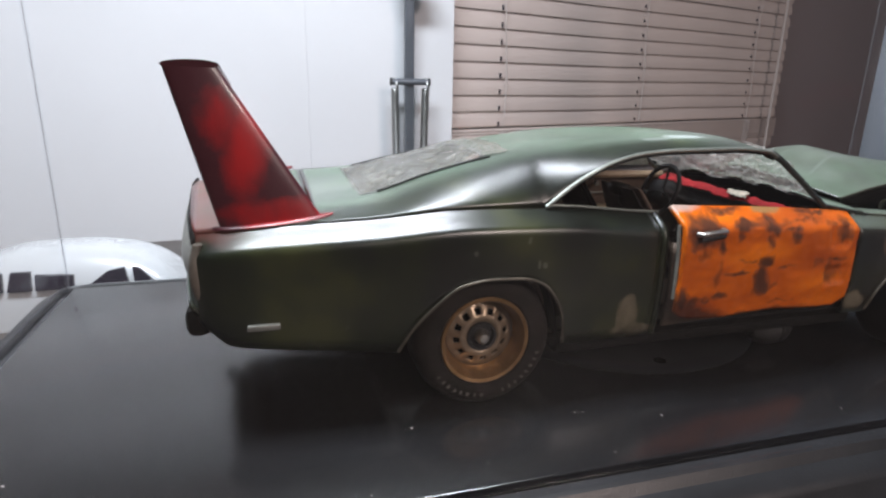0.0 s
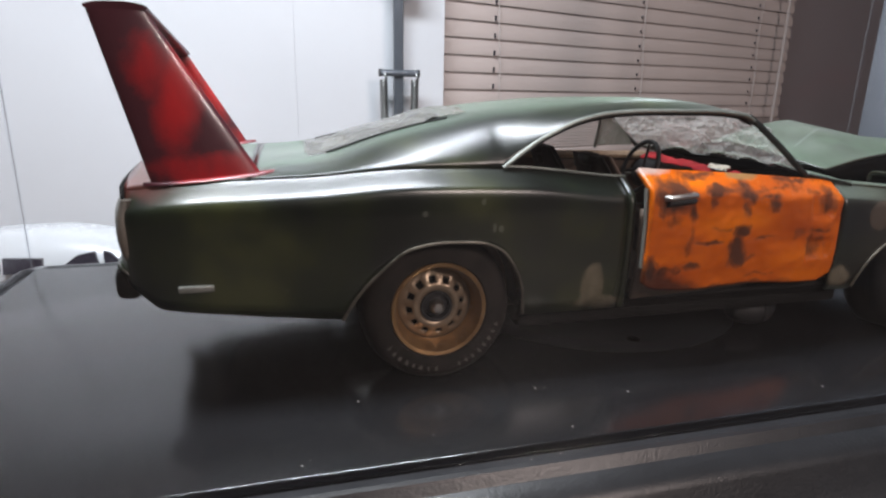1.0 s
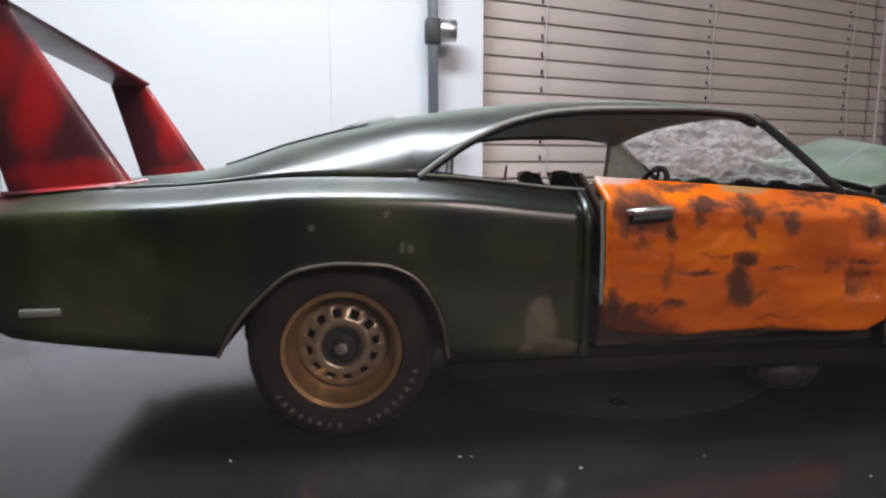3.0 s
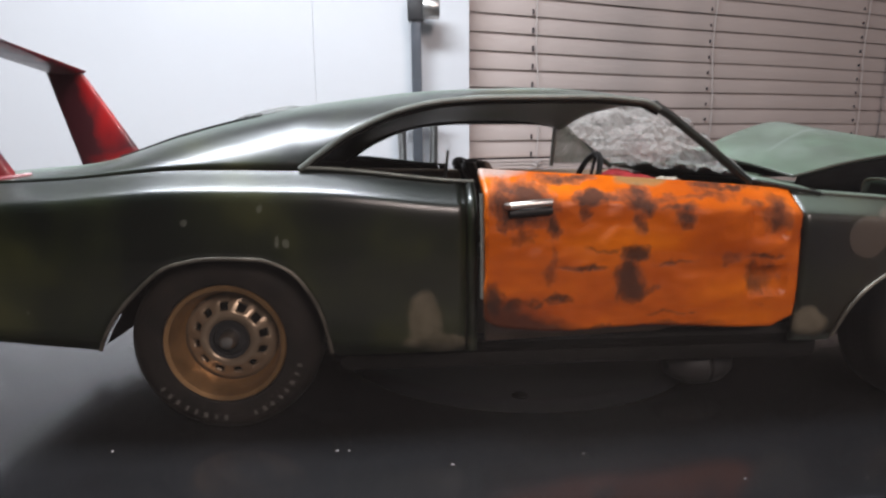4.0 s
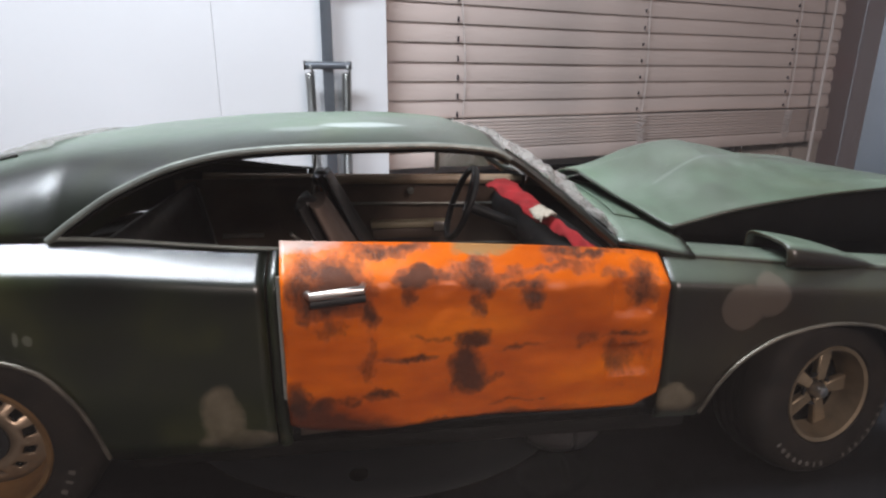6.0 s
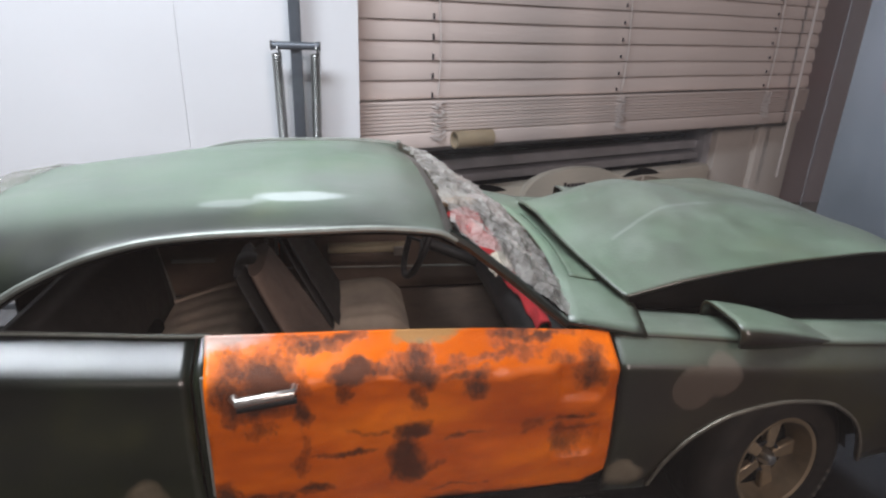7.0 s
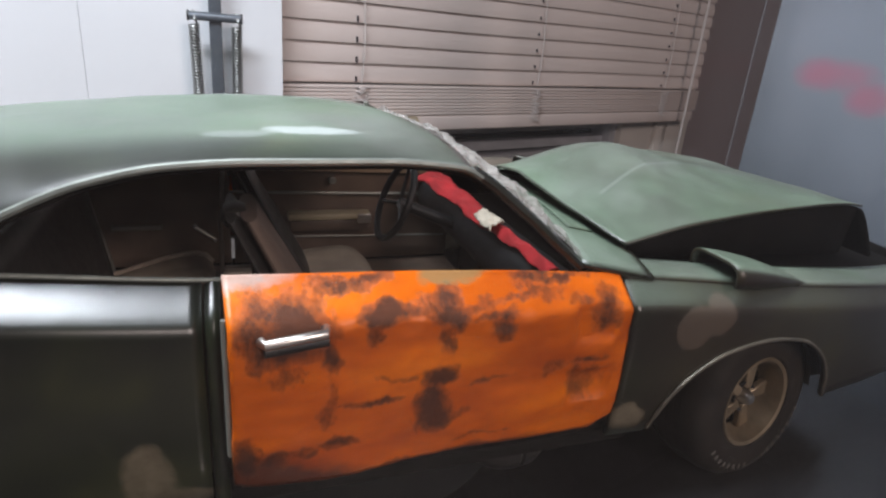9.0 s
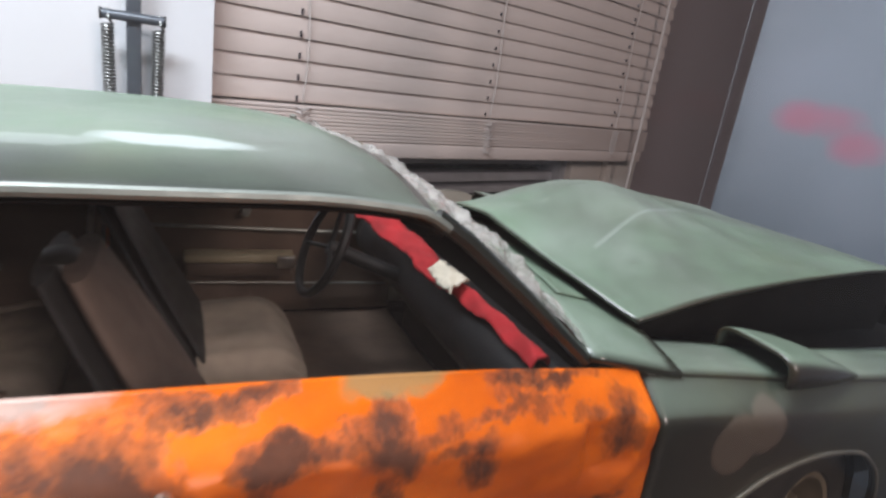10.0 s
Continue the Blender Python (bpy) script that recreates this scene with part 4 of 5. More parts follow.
        part("bumper_horn", bm, M_UNDER, car, "dark dented bumper corner")
    bm = bmesh.new()
    sheet(lambda y, a: (-76.2 + 4.0 * (abs(y) / 50) ** 5 - 2.6 * math.sin(a) - 0.09 * (y + 49), y, 45.6 + 5.2 * math.cos(a)), span(-46, 46, 30), span(0, 2 * math.pi, 16), bm)
    bmesh.ops.remove_doubles(bm, verts=bm.verts[:], dist=0.001)
    bmesh.ops.holes_fill(bm, edges=bm.edges[:], sides=0)
    part("rear_bumper", bm, M_TRIM, car, "dull grey rear bumper")
    bm = bmesh.new()
    sheet(lambda y, z: (-75 + 2 * (abs(y) / 50) ** 3 + (31 - z) * 0.75 - 0.09 * (y + 48), y, z), span(-47, 47, 20), span(30.5, 36, 4), bm)
    part("rear_valance", bm, M_GREEN, car, thick=0.8)
    for s in (-1, 1):
        bm = bmesh.new()

        def bumper_end(u, a):
            z = 51.5 - 17.5 * u
            r = 1.2 + 0.5 * math.sin(u * math.pi)
            return (-75.6 + 1.2 * u + 1.5 * (2 * u - 1) ** 2 + r * math.cos(a), s * (45.0 + 0.8 * math.sin(u * 3)) + 1.3 * r * math.sin(a), z)
        sheet(bumper_end, span(0, 1, 12), span(0, 2 * math.pi, 14), bm)
        bmesh.ops.remove_doubles(bm, verts=bm.verts[:], dist=0.001)
        bmesh.ops.holes_fill(bm, edges=bm.edges[:], sides=0)
        bmesh.ops.transform(bm, matrix=Matrix.Translation((-0.09 * (s * 45 + 45), 0, 0)), verts=bm.verts[:])
        part("bumper_end", bm, M_BUMPER, car, "pale tan scuffed bumper end")
        bm = bmesh.new()
        box(bm, (-63.5, s * 52.6 - 0.8, 30.4), (-55.5, s * 52.6 + 0.8, 32), 0.4)
        part("side_marker", bm, M_TRIM, car, "small side marker lamp")
    # drip mouldings and A pillars
    for s in (-1, 1):
        bm = bmesh.new()
        rod(bm, [(x, s * (DRIP_Y(x) + 0.3), DRIP_Z(x) + 0.1 + lean(x, s)) for x in span(17.5, 97, 50)], 0.62, 8)
        part("drip_moulding", bm, M_GUTTER, car, "dull bright roof gutter")
        bm = bmesh.new()
        rod(bm, [(95.5, s * 44.5, 71.3 + lean(96, s)), (99.5, s * 44.7, 68.8 + lean(96, s)), (108, s * 45.4, 62.2 + 0.5 * lean(96, s)), (118.5, s * 46.4, 53.4)], 1.0, 8)
        part("windscreen_pillar", bm, M_GREEN, car)
        bm = bmesh.new()
        rod(bm, [(17.3, s * (DRIP_Y(17.5) + 0.2), 58.0)] + [(x, s * (W(x) - 7.2), BELT(x) + 0.25) for x in span(19, 55, 16)], 0.42, 8)
        part("window_moulding", bm, M_GUTTER, car, "dull bright moulding under the quarter window")
        # inner roof rail
        bm = bmesh.new()
        sheet(lambda x, v: (x, s * (DRIP_Y(x) - 0.5 - 3.2 * v), DRIP_Z(x) - 0.7 + 0.5 * v + lean(x, s)), span(18, 97, 30), [0, 0.5, 1], bm)
        part("inner_roof_rail", bm, M_UNDER, car, thick=0.6)
    # windscreen of crumpled film
    bm = bmesh.new()

    def screen(a, v):
        y0, y1 = 43.4, 45.8
        x = 97 + 22.5 * a + 5.5 * (1 - v * v) * a
        z = 72.2 - 17.8 * a + 2.8 * (1 - v * v) * (1 - a) + lean(97, v) * (1 - a)
        r = 1.7 * noise.noise(Vector((a * 6, v * 6, 1.5))) + 0.8 * noise.noise(Vector((a * 15, v * 17, 8))) + 0.3 * noise.noise(Vector((a * 37, v * 40, 3)))
        out = 1.5 * max(0.0, math.sin(a * math.pi)) ** 0.7 * (1 - v ** 8)
        return (x + 0.6 * (r + out), v * (y0 + (y1 - y0) * a), z + 0.8 * (r + out))
    sheet(screen, span(0, 1, 34), span(-1, 1, 64), bm)
    part("windscreen", bm, M_FILM, car, "shattered windscreen of crumpled clear film", smooth=False)
    # cowl between screen and hood
    bm = bmesh.new()

    def cowl(a, v):
        x0 = 118.5 + 6 * (1 - v * v)
        x1 = 134 + 7 * (1 - v * v)
        return (x0 + (x1 - x0) * a, v * (47.6 + 1.2 * a), 54.6 - 3.2 * a + 1.6 * (1 - v * v))
    sheet(cowl, span(0, 1, 6), span(-1, 1, 24), bm)
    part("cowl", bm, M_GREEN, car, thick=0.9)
    bm = bmesh.new()
    sheet(lambda a, v: tuple(Vector(cowl(a, v)) + Vector((0, 0, 0.45))), span(0.2, 0.6, 6), span(-0.6, 0.3, 20), bm)
    part("cowl_grille", bm, M_COWL_DARK, car, "dark cowl grille below the windscreen", thick=0.3)
    for s in (-1, 1):
        bm = bmesh.new()
        sheet(lambda x, v: (x, s * (W(x) - 6.9 * FOLD(x) - v * 11), BELT(x) - 0.02 + 0.5 * math.sin(v * 3)), span(127.5, 236, 40), [0, 0.25, 0.5, 0.75, 1], bm)
        part("fender_top", bm, M_GREEN, car, thick=0.9)
        bm = bmesh.new()
        us = span(0, 1, 12)

        def scoop(u, a):
            x = 151 + 25 * u
            h = 4.6 * (1 - u ** 1.7)
            w = 7.0 * (1 - 0.55 * u * u)
            c, sn = math.cos(a), math.sin(a)
            return (x, s * 46.0 + w * (abs(c) ** 0.45) * (1 if c > 0 else -1), BELT(x) - 0.2 + h * max(0.0, sn) ** 0.5)
        sheet(scoop, us, span(0, math.pi, 14), bm)
        part("fender_scoop", bm, M_GREEN, car, "rear-facing fender air scoop", thick=0.7)
    # buckled hood
    HOOD_EDGE = curve([(134, 54.4), (147, 57.4), (162, 59.8), (178, 61.6), (194, 62.4), (206, 60.5), (222, 55)])
    HOOD_MID = curve([(124, 59.6), (138, 63.4), (147, 67.4), (153, 68.4), (162, 66.8), (180, 63.2), (200, 61.0), (216, 57)])
    bm = bmesh.new()

    def hood(u, v):
        x = 134 - 7 * (1 - v * v) + u * (66 + 16 * (1 - v * v))
        k = abs(v) ** 1.25
        z = HOOD_EDGE(x) * k + HOOD_MID(x) * (1 - k)
        z += 0.35 * noise.noise(Vector((x * 0.07, v * 3, 2))) - 5.0 * max(0.0, v - 0.3) ** 1.3
        return (x, v * 38.5, z)
    sheet(hood, span(0, 1, 60), span(-1, 1, 64), bm)
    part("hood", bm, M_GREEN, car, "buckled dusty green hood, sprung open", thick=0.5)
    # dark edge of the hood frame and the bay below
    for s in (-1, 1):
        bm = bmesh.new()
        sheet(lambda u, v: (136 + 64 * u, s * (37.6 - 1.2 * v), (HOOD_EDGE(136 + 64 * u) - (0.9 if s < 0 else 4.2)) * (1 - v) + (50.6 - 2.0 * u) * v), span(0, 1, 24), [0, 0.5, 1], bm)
        part("hood_side_frame", bm, M_MATT_BLACK, car, thick=0.8)
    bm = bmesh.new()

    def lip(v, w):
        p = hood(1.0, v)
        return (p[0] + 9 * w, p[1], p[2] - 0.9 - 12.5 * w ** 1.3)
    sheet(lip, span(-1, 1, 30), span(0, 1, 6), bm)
    part("hood_nose_lip", bm, M_MATT_BLACK, car, thick=0.8)
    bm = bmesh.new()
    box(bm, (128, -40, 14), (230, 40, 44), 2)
    part("engine_bay", bm, M_MATT_BLACK, car)
    bm = bmesh.new()
    sheet(lambda y, z: (238 - 10 * (abs(y) / 46) ** 3, y, z), span(-45, 45, 20), span(22, 44, 8), bm)
    part("front_grille", bm, M_MATT_BLACK, car, thick=1.0)
    # underbody
    bm = bmesh.new()
    box(bm, (24, -47.5, 11.5), (138, 47.5, 18), 1.5)
    box(bm, (-66, -40, 24), (-26, 40, 30), 2)
    box(bm, (-27, -24, 14), (26, 24, 24), 2)
    part("floor_pan", bm, M_UNDER, car)
    bm = bmesh.new()
    rod(bm, [(0, -44, 20.6), (0, 44, 20.6)], 3.2, 12)
    part("rear_axle", bm, M_UNDER, car)
    for s in (-1, 1):
        bm = bmesh.new()
        lathe(bm, [(0, -9), (2.6, -8.2), (4.6, -5), (5.4, -1.5), (5.4, 1.0), (4.9, 1.6), (5.3, 2.2), (4.8, 5), (2.6, 8.2), (0, 9)], Matrix.Translation((113, s * 38, 7.4)) @ Matrix.Rotation(radians(90), 4, "Y"), 24)
        part("muffler", bm, M_GREY, car, "grey dented muffler under the sill")
    interior(car)
    doors(car)
    wing(car)
    wheels(car)
    return car


def doors(car):
    def outline_bottom(x):
        rise = 2.8 * (1 - (x - 55.6) / 71.2)
        if x < 61:
            return rise + 21.8 + 2.0 * ((61 - x) / 5.4) ** 2
        return rise + 21.6 + 0.4 * math.sin(x * 0.15) + max(0.0, x - 122) * 0.5
    for mirror in (False, True):
        m = M_ORANGE
        swing = Matrix.Identity(4) if mirror else Matrix.Translation((127, -52, 0)) @ Matrix.Rotation(radians(4.6), 4, "Z") @ Matrix.Translation((-127, 52, 0))
        bm = bmesh.new()
        sg = -1 if mirror else 1

        def fn(x, v):
            b = outline_bottom(x)
            lift = 0.0 if mirror else 2.8 * (126.8 - x) / 71.2
            z = b + (BELT(x) + (-3.4 if mirror else 0.6) - b) * v
            dent = 0.55 * noise.noise(Vector((x * 0.09, z * 0.12, 4))) + 0.28 * noise.noise(Vector((x * 0.3, z * 0.5, 1)))
            y = side_y(x, z - 0.6) - 0.2 + dent * (0 if v > 0.93 else 1)
            inset = max(min(x - 114.5, 124.5 - x, z - 41, 48.8 - z), min(x - 114.5, 124.5 - x, z - 28.6, 35.8 - z))
            y += 1.0 * min(1.0, max(0.0, inset / 1.1))
            return (x, sg * y, z + lift * v)
        vs = span(0, 0.86, 34) + [0.88, 0.9, 0.92, 0.94, 0.955, 0.97, 0.98, 0.99, 1.0]
        sheet(fn, span(55.6, 126.8, 90), vs, bm)
        bmesh.ops.transform(bm, matrix=swing, verts=bm.verts[:])
        door = part("door", bm, m, car, "orange brush-painted door, worn dark in blots" + ("" if mirror else ", slightly ajar"), thick=1.6)
        bm = bmesh.new()
        y = lambda x, z: sg * (side_y(x, z) - 1.9)
        up = 0.0 if mirror else 2.2
        rod(bm, [(59.8, y(59.5, 48) + sg * 1.6, 48.3 + up), (60.3, y(60, 48), 48.5 + up), (64.8, y(66, 48) - sg * 0.2, 48.9 + up), (68.6, y(70, 48), 49.0 + up), (69.0, y(71, 48) + sg * 1.6, 49.0 + up)], 0.75, 10)
        bmesh.ops.transform(bm, matrix=swing, verts=bm.verts[:])
        part("door_handle", bm, M_CHROME, door, "chrome pull handle")
        # black bar added for the shaded recess under the handle
        bm = bmesh.new()
        rod(bm, [(60.2, y(60, 47) + sg * 1.1, 46.9 + up), (69.2, y(71, 47) + sg * 1.1, 47.4 + up)], 0.9, 10)
        bmesh.ops.transform(bm, matrix=swing, verts=bm.verts[:])
        part("handle_recess", bm, M_BLACK, door, "black bar for the dark recess under the handle")
        bm = bmesh.new()
        rod(bm, [(55.4, sg * (side_y(56, 30) + 1.6), 31), (55.4, sg * (side_y(56, 44) + 1.8), 44), (55.4, sg * (side_y(56, 50) + 2.0), 53.0)], 0.6, 8)
        bmesh.ops.transform(bm, matrix=swing, verts=bm.verts[:])
        part("door_shut_face", bm, M_TRIM, door, "pale metal shut face of the door")
        # inner card
        bm = bmesh.new()
        sheet(lambda x, z: (x, sg * (side_y(x, min(z, 48)) + 5.4), z), span(57, 126, 20), span(20, 51.5 if mirror else 46.5, 8), bm)
        bmesh.ops.transform(bm, matrix=swing, verts=bm.verts[:])
        part("door_card", bm, M_CARD, door, "brown moulded door card", thick=1.2)


def wing(car):
    # near and far fin: foot's rear and front, top's rear and front, half spacing at foot and top, heights
    fins = ((-1, -68.5, -43.6, -78.6, -66.3, 42.8, 40.4, 55.4, 93.4), (1, -73.5, -51.4, -81.2, -69.4, 42.8, 40.4, 55.6, 87.6))
    for s, f0, f1, t0, t1, yf, yt, zf, zt in fins:
        bm = bmesh.new()

        def fin(u, a):
            x0, x1 = f0 + (t0 - f0) * u, f1 + (t1 - f1) * u
            c, w = (x0 + x1) / 2, (x1 - x0) / 2
            t = 2.0 - 0.9 * u
            sn = math.sin(a)
            return (c + w * math.cos(a), s * (yf + (yt - yf) * u) + t * (1 if sn > 0 else -1) * abs(sn) ** 0.7, zf + (zt - zf) * u + 1.4 * math.cos(a) * (1 - u))
        sheet(fin, span(-0.03, 1, 14), span(0, 2 * math.pi, 40), bm)
        bmesh.ops.remove_doubles(bm, verts=bm.verts[:], dist=0.001)
        bmesh.ops.holes_fill(bm, edges=bm.edges[:], sides=0)
        part("wing_fin", bm, M_RED, car, "dark red wing upright")
        bm = bmesh.new()
        sheet(lambda u, a: (f0 - 2 + (f1 - f0 + 5) * u, s * yf + (3.4 * math.sin(u * math.pi) ** 0.5) * math.cos(a), zf - 1.1 + 2.6 * u + 0.9 * math.sin(a)), span(0, 1, 16), span(0, math.pi, 8), bm)
        part("fin_foot", bm, M_RED, car, "red mounting foot")
    bm = bmesh.new()

    def plane(v, a):
        x = -72.4 - 1.4 * (v + 1)
        return (x + 6.6 * math.cos(a), v * 41.2, 94.0 - 2.9 * (v + 1) + 1.2 * math.sin(a))
    sheet(plane, span(-1, 1, 20), span(0, 2 * math.pi, 24), bm)
    bmesh.ops.remove_doubles(bm, verts=bm.verts[:], dist=0.001)
    bmesh.ops.holes_fill(bm, edges=bm.edges[:], sides=0)
    part("wing_plane", bm, M_RED, car, "dark red wing cross plane")


def wheels(car):
    def wheel(pos, out, toe, r_tyre, name, camber=0.0, spokes=10, inner=1.0):
        # local z points outwards
        m = Matrix.Translation(pos) @ Matrix.Rotation(radians(toe), 4, "Z") @ Matrix.Rotation(radians(90 * out + camber), 4, "X")
        s = r_tyre / 20.6
        q = s * inner
        bm = bmesh.new()
        lathe(bm, [(12.4 * q, -7), (15 * s, -8.6), (18.6 * s, -8.4), (20.2 * s, -6.8), (20.6 * s, -4.5), (20.6 * s, 2.2), (20.0 * s, 4.6), (18.6 * s, 6.2), (16.4 * s, 6.9), (13.6 * q, 6.6), (12.9 * q, 5.8), (12.3 * q, 4.6)], m, 56)
        w = part(name, bm, M_RUBBER, car, "dusty black tyre with faded raised lettering")
        bm = bmesh.new()
        for g in (-4.4, -2.2, 0.0, 2.0):
            lathe(bm, [(20.62 * s, g - 0.35), (20.74 * s, g), (20.62 * s, g + 0.35)], m, 56)
        part("tread_rib", bm, M_RUBBER, w)
        bm = bmesh.new()
        for a0 in (215, 290):
            for k in range(8):
                a = radians(a0 + k * 7.5)
                mm = m @ Matrix.Rotation(a, 4, "Z") @ Matrix.Translation((16.7 * s, 0, 6.95))
                box(bm, (-0.55, -0.25 - 0.12 * (k % 3), -0.15), (0.55, 0.25 + 0.1 * (k % 2), 0.06), 0.0, mm)
        part("tyre_lettering", bm, M_LETTER, w, "faded raised lettering bars", smooth=False)
        bm = bmesh.new()
        lathe(bm, [(12.5 * q, 4.8), (13.2 * q, 6.0), (12.9 * q, 6.5), (12.0 * q, 6.2), (11.5 * q, 4.4), (11.2 * q, 3.6), (10.9 * q, 1.6), (10.3 * q, 0.6)], m, 56)
        part("rim", bm, M_GOLD if spokes == 10 else M_RIM_DULL, w, "brassy steel rim" if spokes == 10 else "dull tan rim")
        # slotted disc: ring of windows between spokes
        if spokes == 10:
            bm = bmesh.new()
            n = 24
            ring_r = [10.6, 9.4, 8.5, 6.7, 6.0, 4.2]
            ring_h = [0.4, 0.6, 1.4, 2.6, 2.9, 2.8]
            g = [[bm.verts.new(m @ Vector((r * q * math.cos(k * math.pi / n), r * q * math.sin(k * math.pi / n), h))) for k in range(2 * n)] for r, h in zip(ring_r, ring_h)]
            for i in range(5):
                for k in range(2 * n):
                    if i == 2 and k % 4 in (0, 1):
                        continue
                    bm.faces.new((g[i][k], g[i][(k + 1) % (2 * n)], g[i + 1][(k + 1) % (2 * n)], g[i + 1][k]))
            part("wheel_disc", bm, M_DISC, w, "slotted brassy wheel disc", thick=0.8)
        else:
            for k in range(5):
                bm = bmesh.new()
                mm = m @ Matrix.Rotation(k * 2 * math.pi / 5, 4, "Z")
                prism(bm, [(2.5, -1.5), (10.8, -2.2), (10.8, 2.2), (2.5, 1.5)], lambda a, b, ww, mm=mm: mm @ Vector((a * q, b * q, 2.0 + ww - 0.1 * a)), 1.8)
                bmesh.ops.bevel(bm, geom=bm.edges[:], offset=0.35, segments=1, affect="EDGES")
                part("spoke", bm, M_RIM_DULL, w)
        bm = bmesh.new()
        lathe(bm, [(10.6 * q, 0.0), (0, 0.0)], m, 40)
        part("brake_drum", bm, M_MATT_BLACK, w)
        bm = bmesh.new()
        lathe(bm, [(4.5 * q, 2.7), (4.4 * q, 3.3), (3.6 * q, 3.2), (3.4 * q, 2.2), (0, 2.2)], m, 32)
        part("hub_ring", bm, M_BLACK, w, "dark hub recess")
        bm = bmesh.new()
        lathe(bm, [(2.1 * q, 2.2), (2.0 * q, 4.2), (1.3 * q, 5.2), (0, 5.5)], m, 24)
        part("hub_cap", bm, M_CHROME, w)
    wheel((0, -45.2, 20.6), 1, 0, 20.6, "rear_wheel")
    wheel((0, 45.2, 20.6), -1, 0, 20.6, "rear_wheel")
    wheel((166, -46.0, 19.4), 1, 9, 19.4, "front_wheel", camber=-5, spokes=5, inner=0.88)
    wheel((166, 45.0, 19.4), -1, 9, 19.4, "front_wheel", spokes=5, inner=0.8)


def interior(car):
    bm = bmesh.new()
    sheet(lambda x, y: (x, y, 19 + 4 * math.exp(-(y / 8) ** 2)), span(10, 126, 20), span(-47, 47, 20), bm)
    part("cabin_floor", bm, M_CARD, car)
    # far and near rear side panels
    for s in (-1, 1):
        bm = bmesh.new()
        sheet(lambda x, z: (x, s * 42.5, z), span(12, 56, 10), span(22, 52.5, 8), bm)
        part("rear_side_panel", bm, M_CARD, car, thick=0.8)
    for z, n, mt, r in ((51.5, "sill_strip", M_TAN, 1.7), (43.2, "chrome_strip", M_TRIM, 0.45), (29.0, "lower_strip", M_TRIM, 0.35)):
        bm = bmesh.new()
        rod(bm, [(20, 45.0, z + 1.0), (60, 44.6, z), (124, 44.0, z - 1)], r, 8)
        part(n, bm, mt, car)
    bm = bmesh.new()
    box(bm, (72.5, 39.6, 35.2), (98, 45, 37.4), 0.8)
    part("armrest", bm, M_CREAM, car, "cream door armrest")
    bm = bmesh.new()
    box(bm, (73, 40.6, 31.5), (97.4, 45, 35.1), 0.8)
    part("armrest_base", bm, M_CARD, car)
    bm = bmesh.new()
    box(bm, (93.6, 39.2, 34.2), (97.8, 40.4, 37.2), 0.3)
    part("armrest_catch", bm, M_CHROME, car)
    bm = bmesh.new()
    rod(bm, [(46.4, 41.6, 34.0), (46.6, 40.4, 33.9), (51.6, 40.4, 30.2), (51.8, 39.4, 30.1)], 0.55, 8)
    part("window_crank", bm, M_CHROME, car)
    bm = bmesh.new()
    rod(bm, [(25, 41.2, 34.0), (37.6, 41.0, 34.0)], 0.8, 8)
    part("rear_pull", bm, M_TRIM, car)
    bm = bmesh.new()
    lathe(bm, [(0, 0), (1.3, 0), (1.1, 1.2), (0, 1.4)], Matrix.Translation((86, 43.5, 47.3)) @ Matrix.Rotation(radians(90), 4, "X"), 14)
    part("lock_button", bm, M_TRIM, car)

    def seat(cx, cy, dz, shell, pad, thick):
        bm = bmesh.new()

        def cushion(u, a):
            x = cx + 30 * u
            top = 15.5 * (1 - 0.3 * (1 - u) ** 2) * (1 if u < 0.72 else 1 - ((u - 0.72) / 0.28) ** 2.2 * 0.6)
            c, sn = math.cos(a), math.sin(a)
            rib = 0.25 * math.cos(a * 14)
            return (x, cy + 17 * (abs(c) ** 0.5) * (1 if c > 0 else -1), 20.5 + (0.62 * top + rib) * (abs(sn) ** 0.6))
        sheet(cushion, span(0, 1, 16), span(0, math.pi, 40), bm)
        bmesh.ops.holes_fill(bm, edges=bm.edges[:], sides=0)
        c = part("front_seat", bm, M_SEAT, car, "dusty tan bucket seat")

        def back(u, a, t0, shift, wid):
            z = 26 + 33.0 * u + dz
            w = wid * (1 - 0.35 * u ** 3)
            cc, sn = math.cos(a), math.sin(a)
            return (cx + 1.0 + shift - 0.52 * (z - 40) + t0 * (1 - 0.4 * u) * sn, cy + w * (abs(cc) ** 0.6) * (1 if cc > 0 else -1), z)
        for n, mt, t0, shift, wid in (("backrest", shell, 1.7, 0.6, 15.4), ("backrest_pad", pad, thick, 1.2 + thick, 14.6)):
            bm = bmesh.new()
            sheet(lambda u, a: back(u, a, t0, shift, wid), span(0, 1, 12), span(0, 2 * math.pi, 28), bm)
            bmesh.ops.remove_doubles(bm, verts=bm.verts[:], dist=0.001)
            bmesh.ops.holes_fill(bm, edges=bm.edges[:], sides=0)
            part(n, bm, mt, c, "worn brown backrest" if mt == M_SEAT_BROWN else "black backrest")
        bm = bmesh.new()
        hx = cx - 7.0
        rod(bm, [(hx + 1.5, cy, 52 + dz), (hx, cy, 57 + dz)], 1.1, 8)
        box(bm, (hx - 2.6, cy - 4.2, 55.4 + dz), (hx + 2.4, cy + 4.2, 59.6 + dz), 1.8)
        part("headrest", bm, M_SEAT_DARK, c, "dark headrest on a post")
    seat(64.6, -20, -0.8, M_SEAT_DARK, M_SEAT_BROWN, 2.6)
    seat(65.4, 21.5, -1.4, M_SEAT_DARK, M_SEAT_DARK, 1.4)
    bm = bmesh.new()

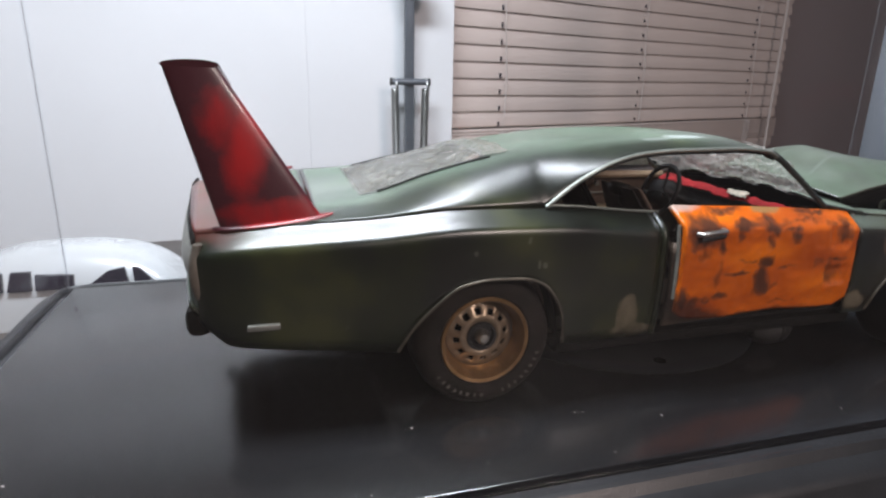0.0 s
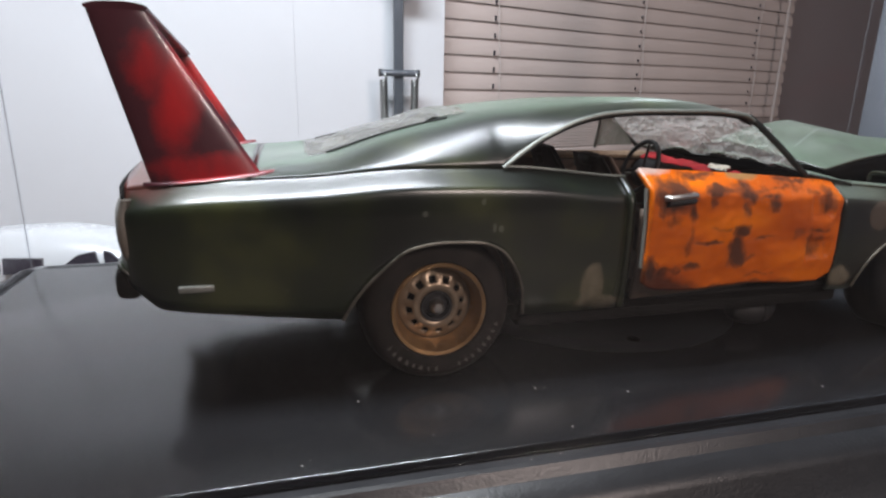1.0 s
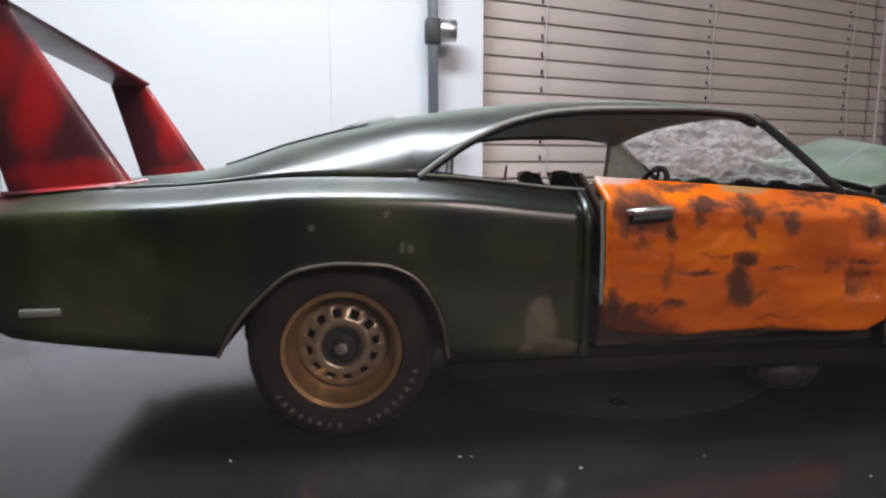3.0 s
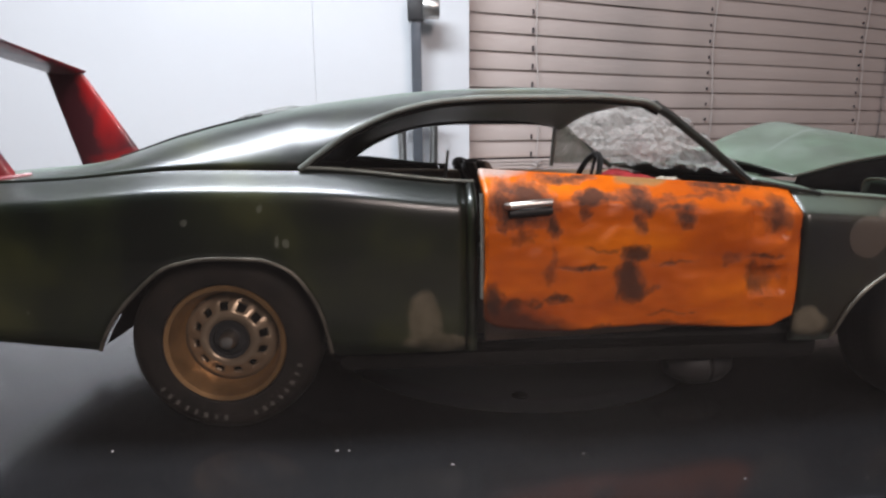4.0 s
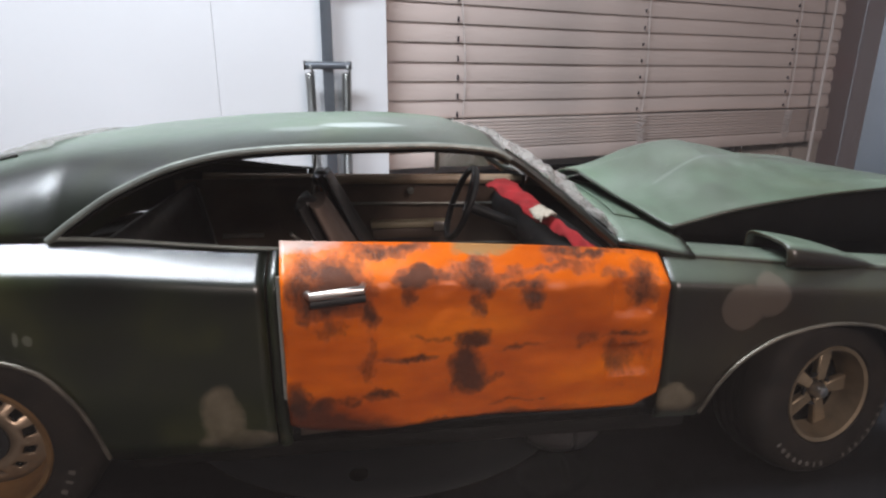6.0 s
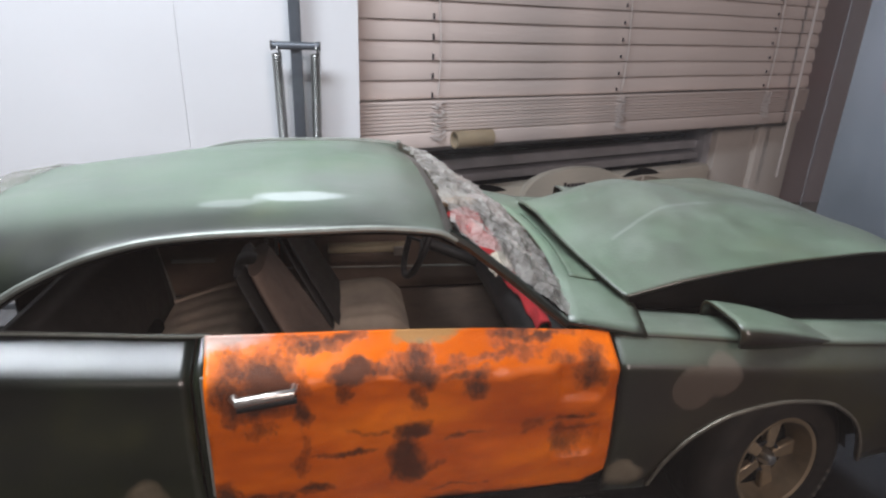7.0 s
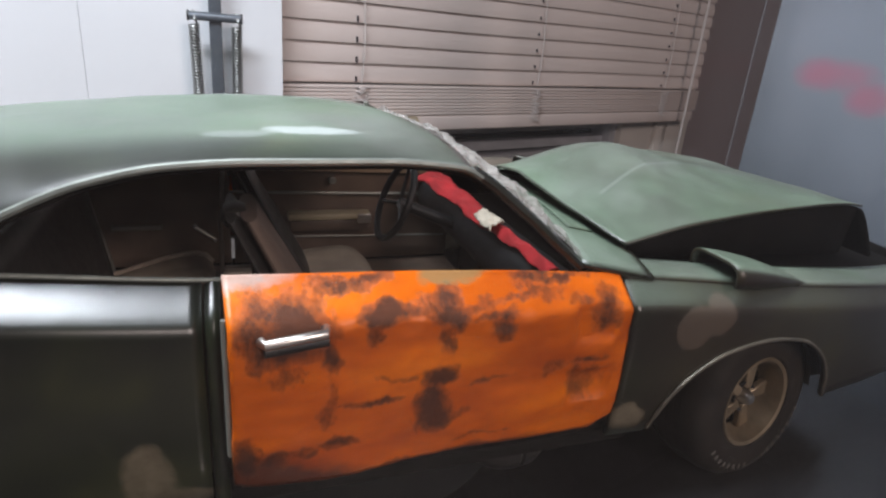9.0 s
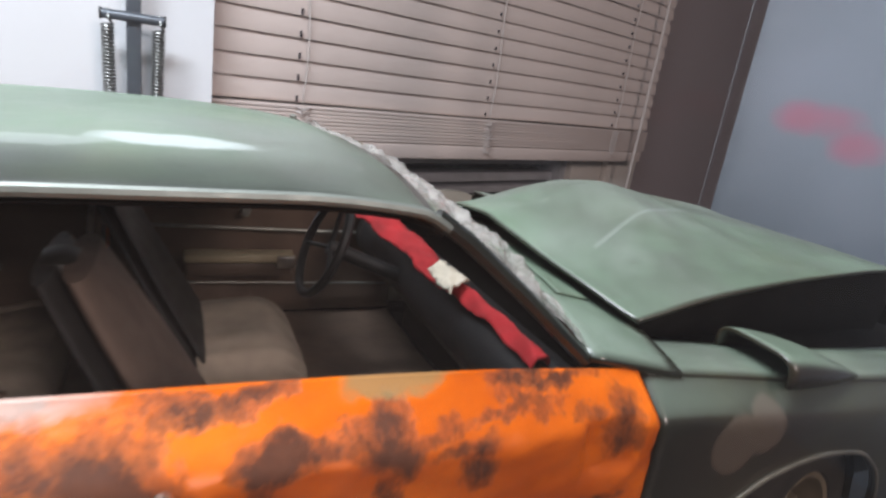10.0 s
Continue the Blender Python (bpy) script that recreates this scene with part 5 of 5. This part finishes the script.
    profile = [(23, 17.5), (24.5, 20.4), (29, 21.8), (36.5, 24.2), (43, 25.7), (46.5, 26.0), (49, 25.2), (50.6, 23), (51.2, 20), (51.2, 15.5)]

    def bench(u, k):
        x, z = profile[int(k)]
        return (x + 0.25 * noise.noise(Vector((u * 9, k * 0.5, 3))), -40 + 80 * u, z + 0.22 * math.cos(u * 60) * (1 < k < 7) + 0.5 * noise.noise(Vector((u * 5, k * 0.6, 8))))
    sheet(bench, span(0, 1, 90), range(len(profile)), bm)
    bench_ob = part("rear_seat", bm, M_SEAT, car, "dusty tan rear bench")
    for y in (-40, 40):
        bm = bmesh.new()
        rod(bm, [(x, y, z + 0.3) for x, z in profile[1:8]], 0.75, 8)
        part("piping", bm, M_SEAT, bench_ob)
    bm = bmesh.new()
    sheet(lambda y, v: (24.4 - 6.2 * v + 0.5 * math.sin(v * 3), y, 19 + 33 * v), span(-41, 41, 20), span(0, 1, 6), bm)
    back_ob = part("rear_seat_back", bm, M_SEAT_DARK, car, "black rear seat back", thick=2.0)
    bm = bmesh.new()
    rod(bm, [(24.6, 41, 20.5), (21.8, 41, 35), (19.0, 40.6, 50)], 0.5, 8)
    part("piping", bm, M_TRIM, back_ob)
    # bright edge of the far door and a small white tag
    bm = bmesh.new()
    rod(bm, [(53.2, 40.8, 16), (53.4, 40.8, 36), (54.6, 40.6, 50), (55.6, 40.0, 60)], 0.55, 8)
    part("far_door_edge", bm, M_CHROME, car)
    bm = bmesh.new()
    box(bm, (53.6, 34.0, 20.2), (61.4, 37.0, 22.0), 0.2)
    part("white_tag", bm, M_RAG_WHITE, car, "small white tag")
    # dash, column and wheel
    bm = bmesh.new()
    sheet(lambda y, a: (122 - 8 * math.sin(a) ** 0.7, y, 42.5 + 6.8 * math.cos(a)), span(-44, 44, 20), span(0.05, math.pi - 0.05, 12), bm)
    part("dashboard", bm, M_BLACK, car, thick=0.6)
    wc = Vector((98.0, 13, 49.2))
    ax = Vector((-0.93, 0.1, 0.36)).normalized()
    e1 = Vector((0, 1, 0))
    e2 = ax.cross(e1)
    bm = bmesh.new()
    rod(bm, [wc + (e1 * math.cos(a) + e2 * math.sin(a)) * 10.6 for a in span(0, 2 * math.pi, 40)], 0.95, 8)
    sw = part("steering_wheel", bm, M_BLACK, car)
    for a in (0.3, math.pi - 0.3, -math.pi / 2):
        bm = bmesh.new()
        rod(bm, [wc - ax * 1.5, wc + (e1 * math.cos(a) + e2 * math.sin(a)) * 10.2], 0.55, 6)
        part("wheel_spoke", bm, M_GREY, sw)
    bm = bmesh.new()
    rod(bm, [wc - ax * 1.0, wc - ax * 18], 1.6, 10)
    part("steering_column", bm, M_BLACK, car)
    # red cloth over the dash, with a white patch
    bm = bmesh.new()

    def rag(u, v):
        wide = 3.4 + 8.0 * max(0.0, v - 0.35) ** 0.8 + 1.2 * noise.noise(Vector((v * 7, 3, 1)))
        x = 118.2 - wide * (1 - u) + 0.5 * math.sin(v * 11) + 0.6 * noise.noise(Vector((u * 2, v * 9, 4)))
        y = -40 + 70 * v
        z = 49.0 + 2.6 * v ** 1.6 + 0.9 * noise.noise(Vector((x * 0.25, y * 0.16, 2))) + 1.7 * math.sin(u * 3.0) + 0.5 * noise.noise(Vector((x * 0.7, y * 0.5, 6)))
        return (x, y, z)
    sheet(rag, span(0, 1, 18), span(0, 1, 60), bm)
    part("red_rag", bm, M_RAG, car, "red cloth crumpled on the dash", thick=0.5)
    bm = bmesh.new()

    def fold(u, v):
        x = 111.6 + 5.6 * u + 0.9 * noise.noise(Vector((u * 3, v * 4, 7)))
        y = -19 + 10 * v + 4 * u + 1.4 * noise.noise(Vector((u * 4, v * 3, 2)))
        return (x, y, 51.6 + 0.9 * noise.noise(Vector((x * 0.6, y * 0.5, 5))) + 1.2 * math.sin(u * 3.0))
    sheet(fold, span(0, 1, 18), span(0, 1, 22), bm)
    part("white_fold", bm, M_RAG_WHITE, car, "crumpled cream cloth on the red one", thick=0.4)
    # vent window on the far side
    bm = bmesh.new()
    prism(bm, [(95, 55), (113, 55), (111, 58), (98, 70), (95, 71)], lambda a, b, w: (a, 44 - (b - 55) * 0.3 + w, b), 0.6)
    part("vent_window", bm, M_DUSTY_GLASS, car, "dusty far vent window")
    bm = bmesh.new()
    rod(bm, [(95, 44.4, 54), (95, 39.6, 71.5)], 0.8, 8)
    part("vent_post", bm, M_TRIM, car)


def white_model_car():
    car = thing("small_model_car", "small white model sedan with dark windows standing behind the case", "model car")
    ox, oy = -172, 150
    z0 = DESK - 8
    bm = bmesh.new()
    top = curve([(-62, 22), (-46, 26), (-38, 30), (-24, 41), (-6, 46.5), (12, 47), (26, 45), (36, 41), (44, 34), (50, 24)])

    def shell(x, a):
        c, s = math.cos(a), math.sin(a)
        h = top(x)
        roof = max(0.0, h - 28) / 16
        w = 26 - 4.5 * roof * max(0, s) ** 2
        return (ox + 1.3 * x, oy + w * (abs(c) ** 0.55) * (1 if c > 0 else -1), z0 + 8 + (h - 8) * max(0, s) ** 0.55)
    sheet(shell, span(-62, 50, 48), span(0, math.pi, 28), bm)
    part("body", bm, M_WHITE_CAR, car)
    for pts in ([(-30, 27), (-12, 27), (-12, 36), (-20, 35)], [(-10.5, 27), (-2.5, 27), (-2.5, 36.2), (-9, 36.2)], [(-1, 27), (12, 27), (12, 33.5), (-1, 34.5)], [(16, 27), (31.5, 27), (30, 36), (24, 34.5)], [(33.5, 27), (41, 27), (35.5, 35), (33, 36)]):
        bm = bmesh.new()
        prism(bm, pts, lambda a, b, w: (ox + 1.3 * a, oy - 26.9 + (b - 27) * 0.2 + w, z0 + b + 2), 2.4)
        part("side_window", bm, M_SMOKE, car, "dark tinted side window")
    for x in (-38, 42):
        for s in (-1, 1):
            bm = bmesh.new()
            lathe(bm, [(0, 3), (6, 3), (9.4, 3.4), (9.8, 0), (9.4, -3), (0, -3)], Matrix.Translation((ox + x, oy + s * 23, DESK + 9.8)) @ Matrix.Rotation(radians(90), 4, "X"), 24)
            part("wheel", bm, M_RUBBER, car)


setting()
window_wall()
blind()
window_fan()
white_board()
desk_lamp()
display_case()
dust_specks()
board_beside()
white_model_car()
model_car()
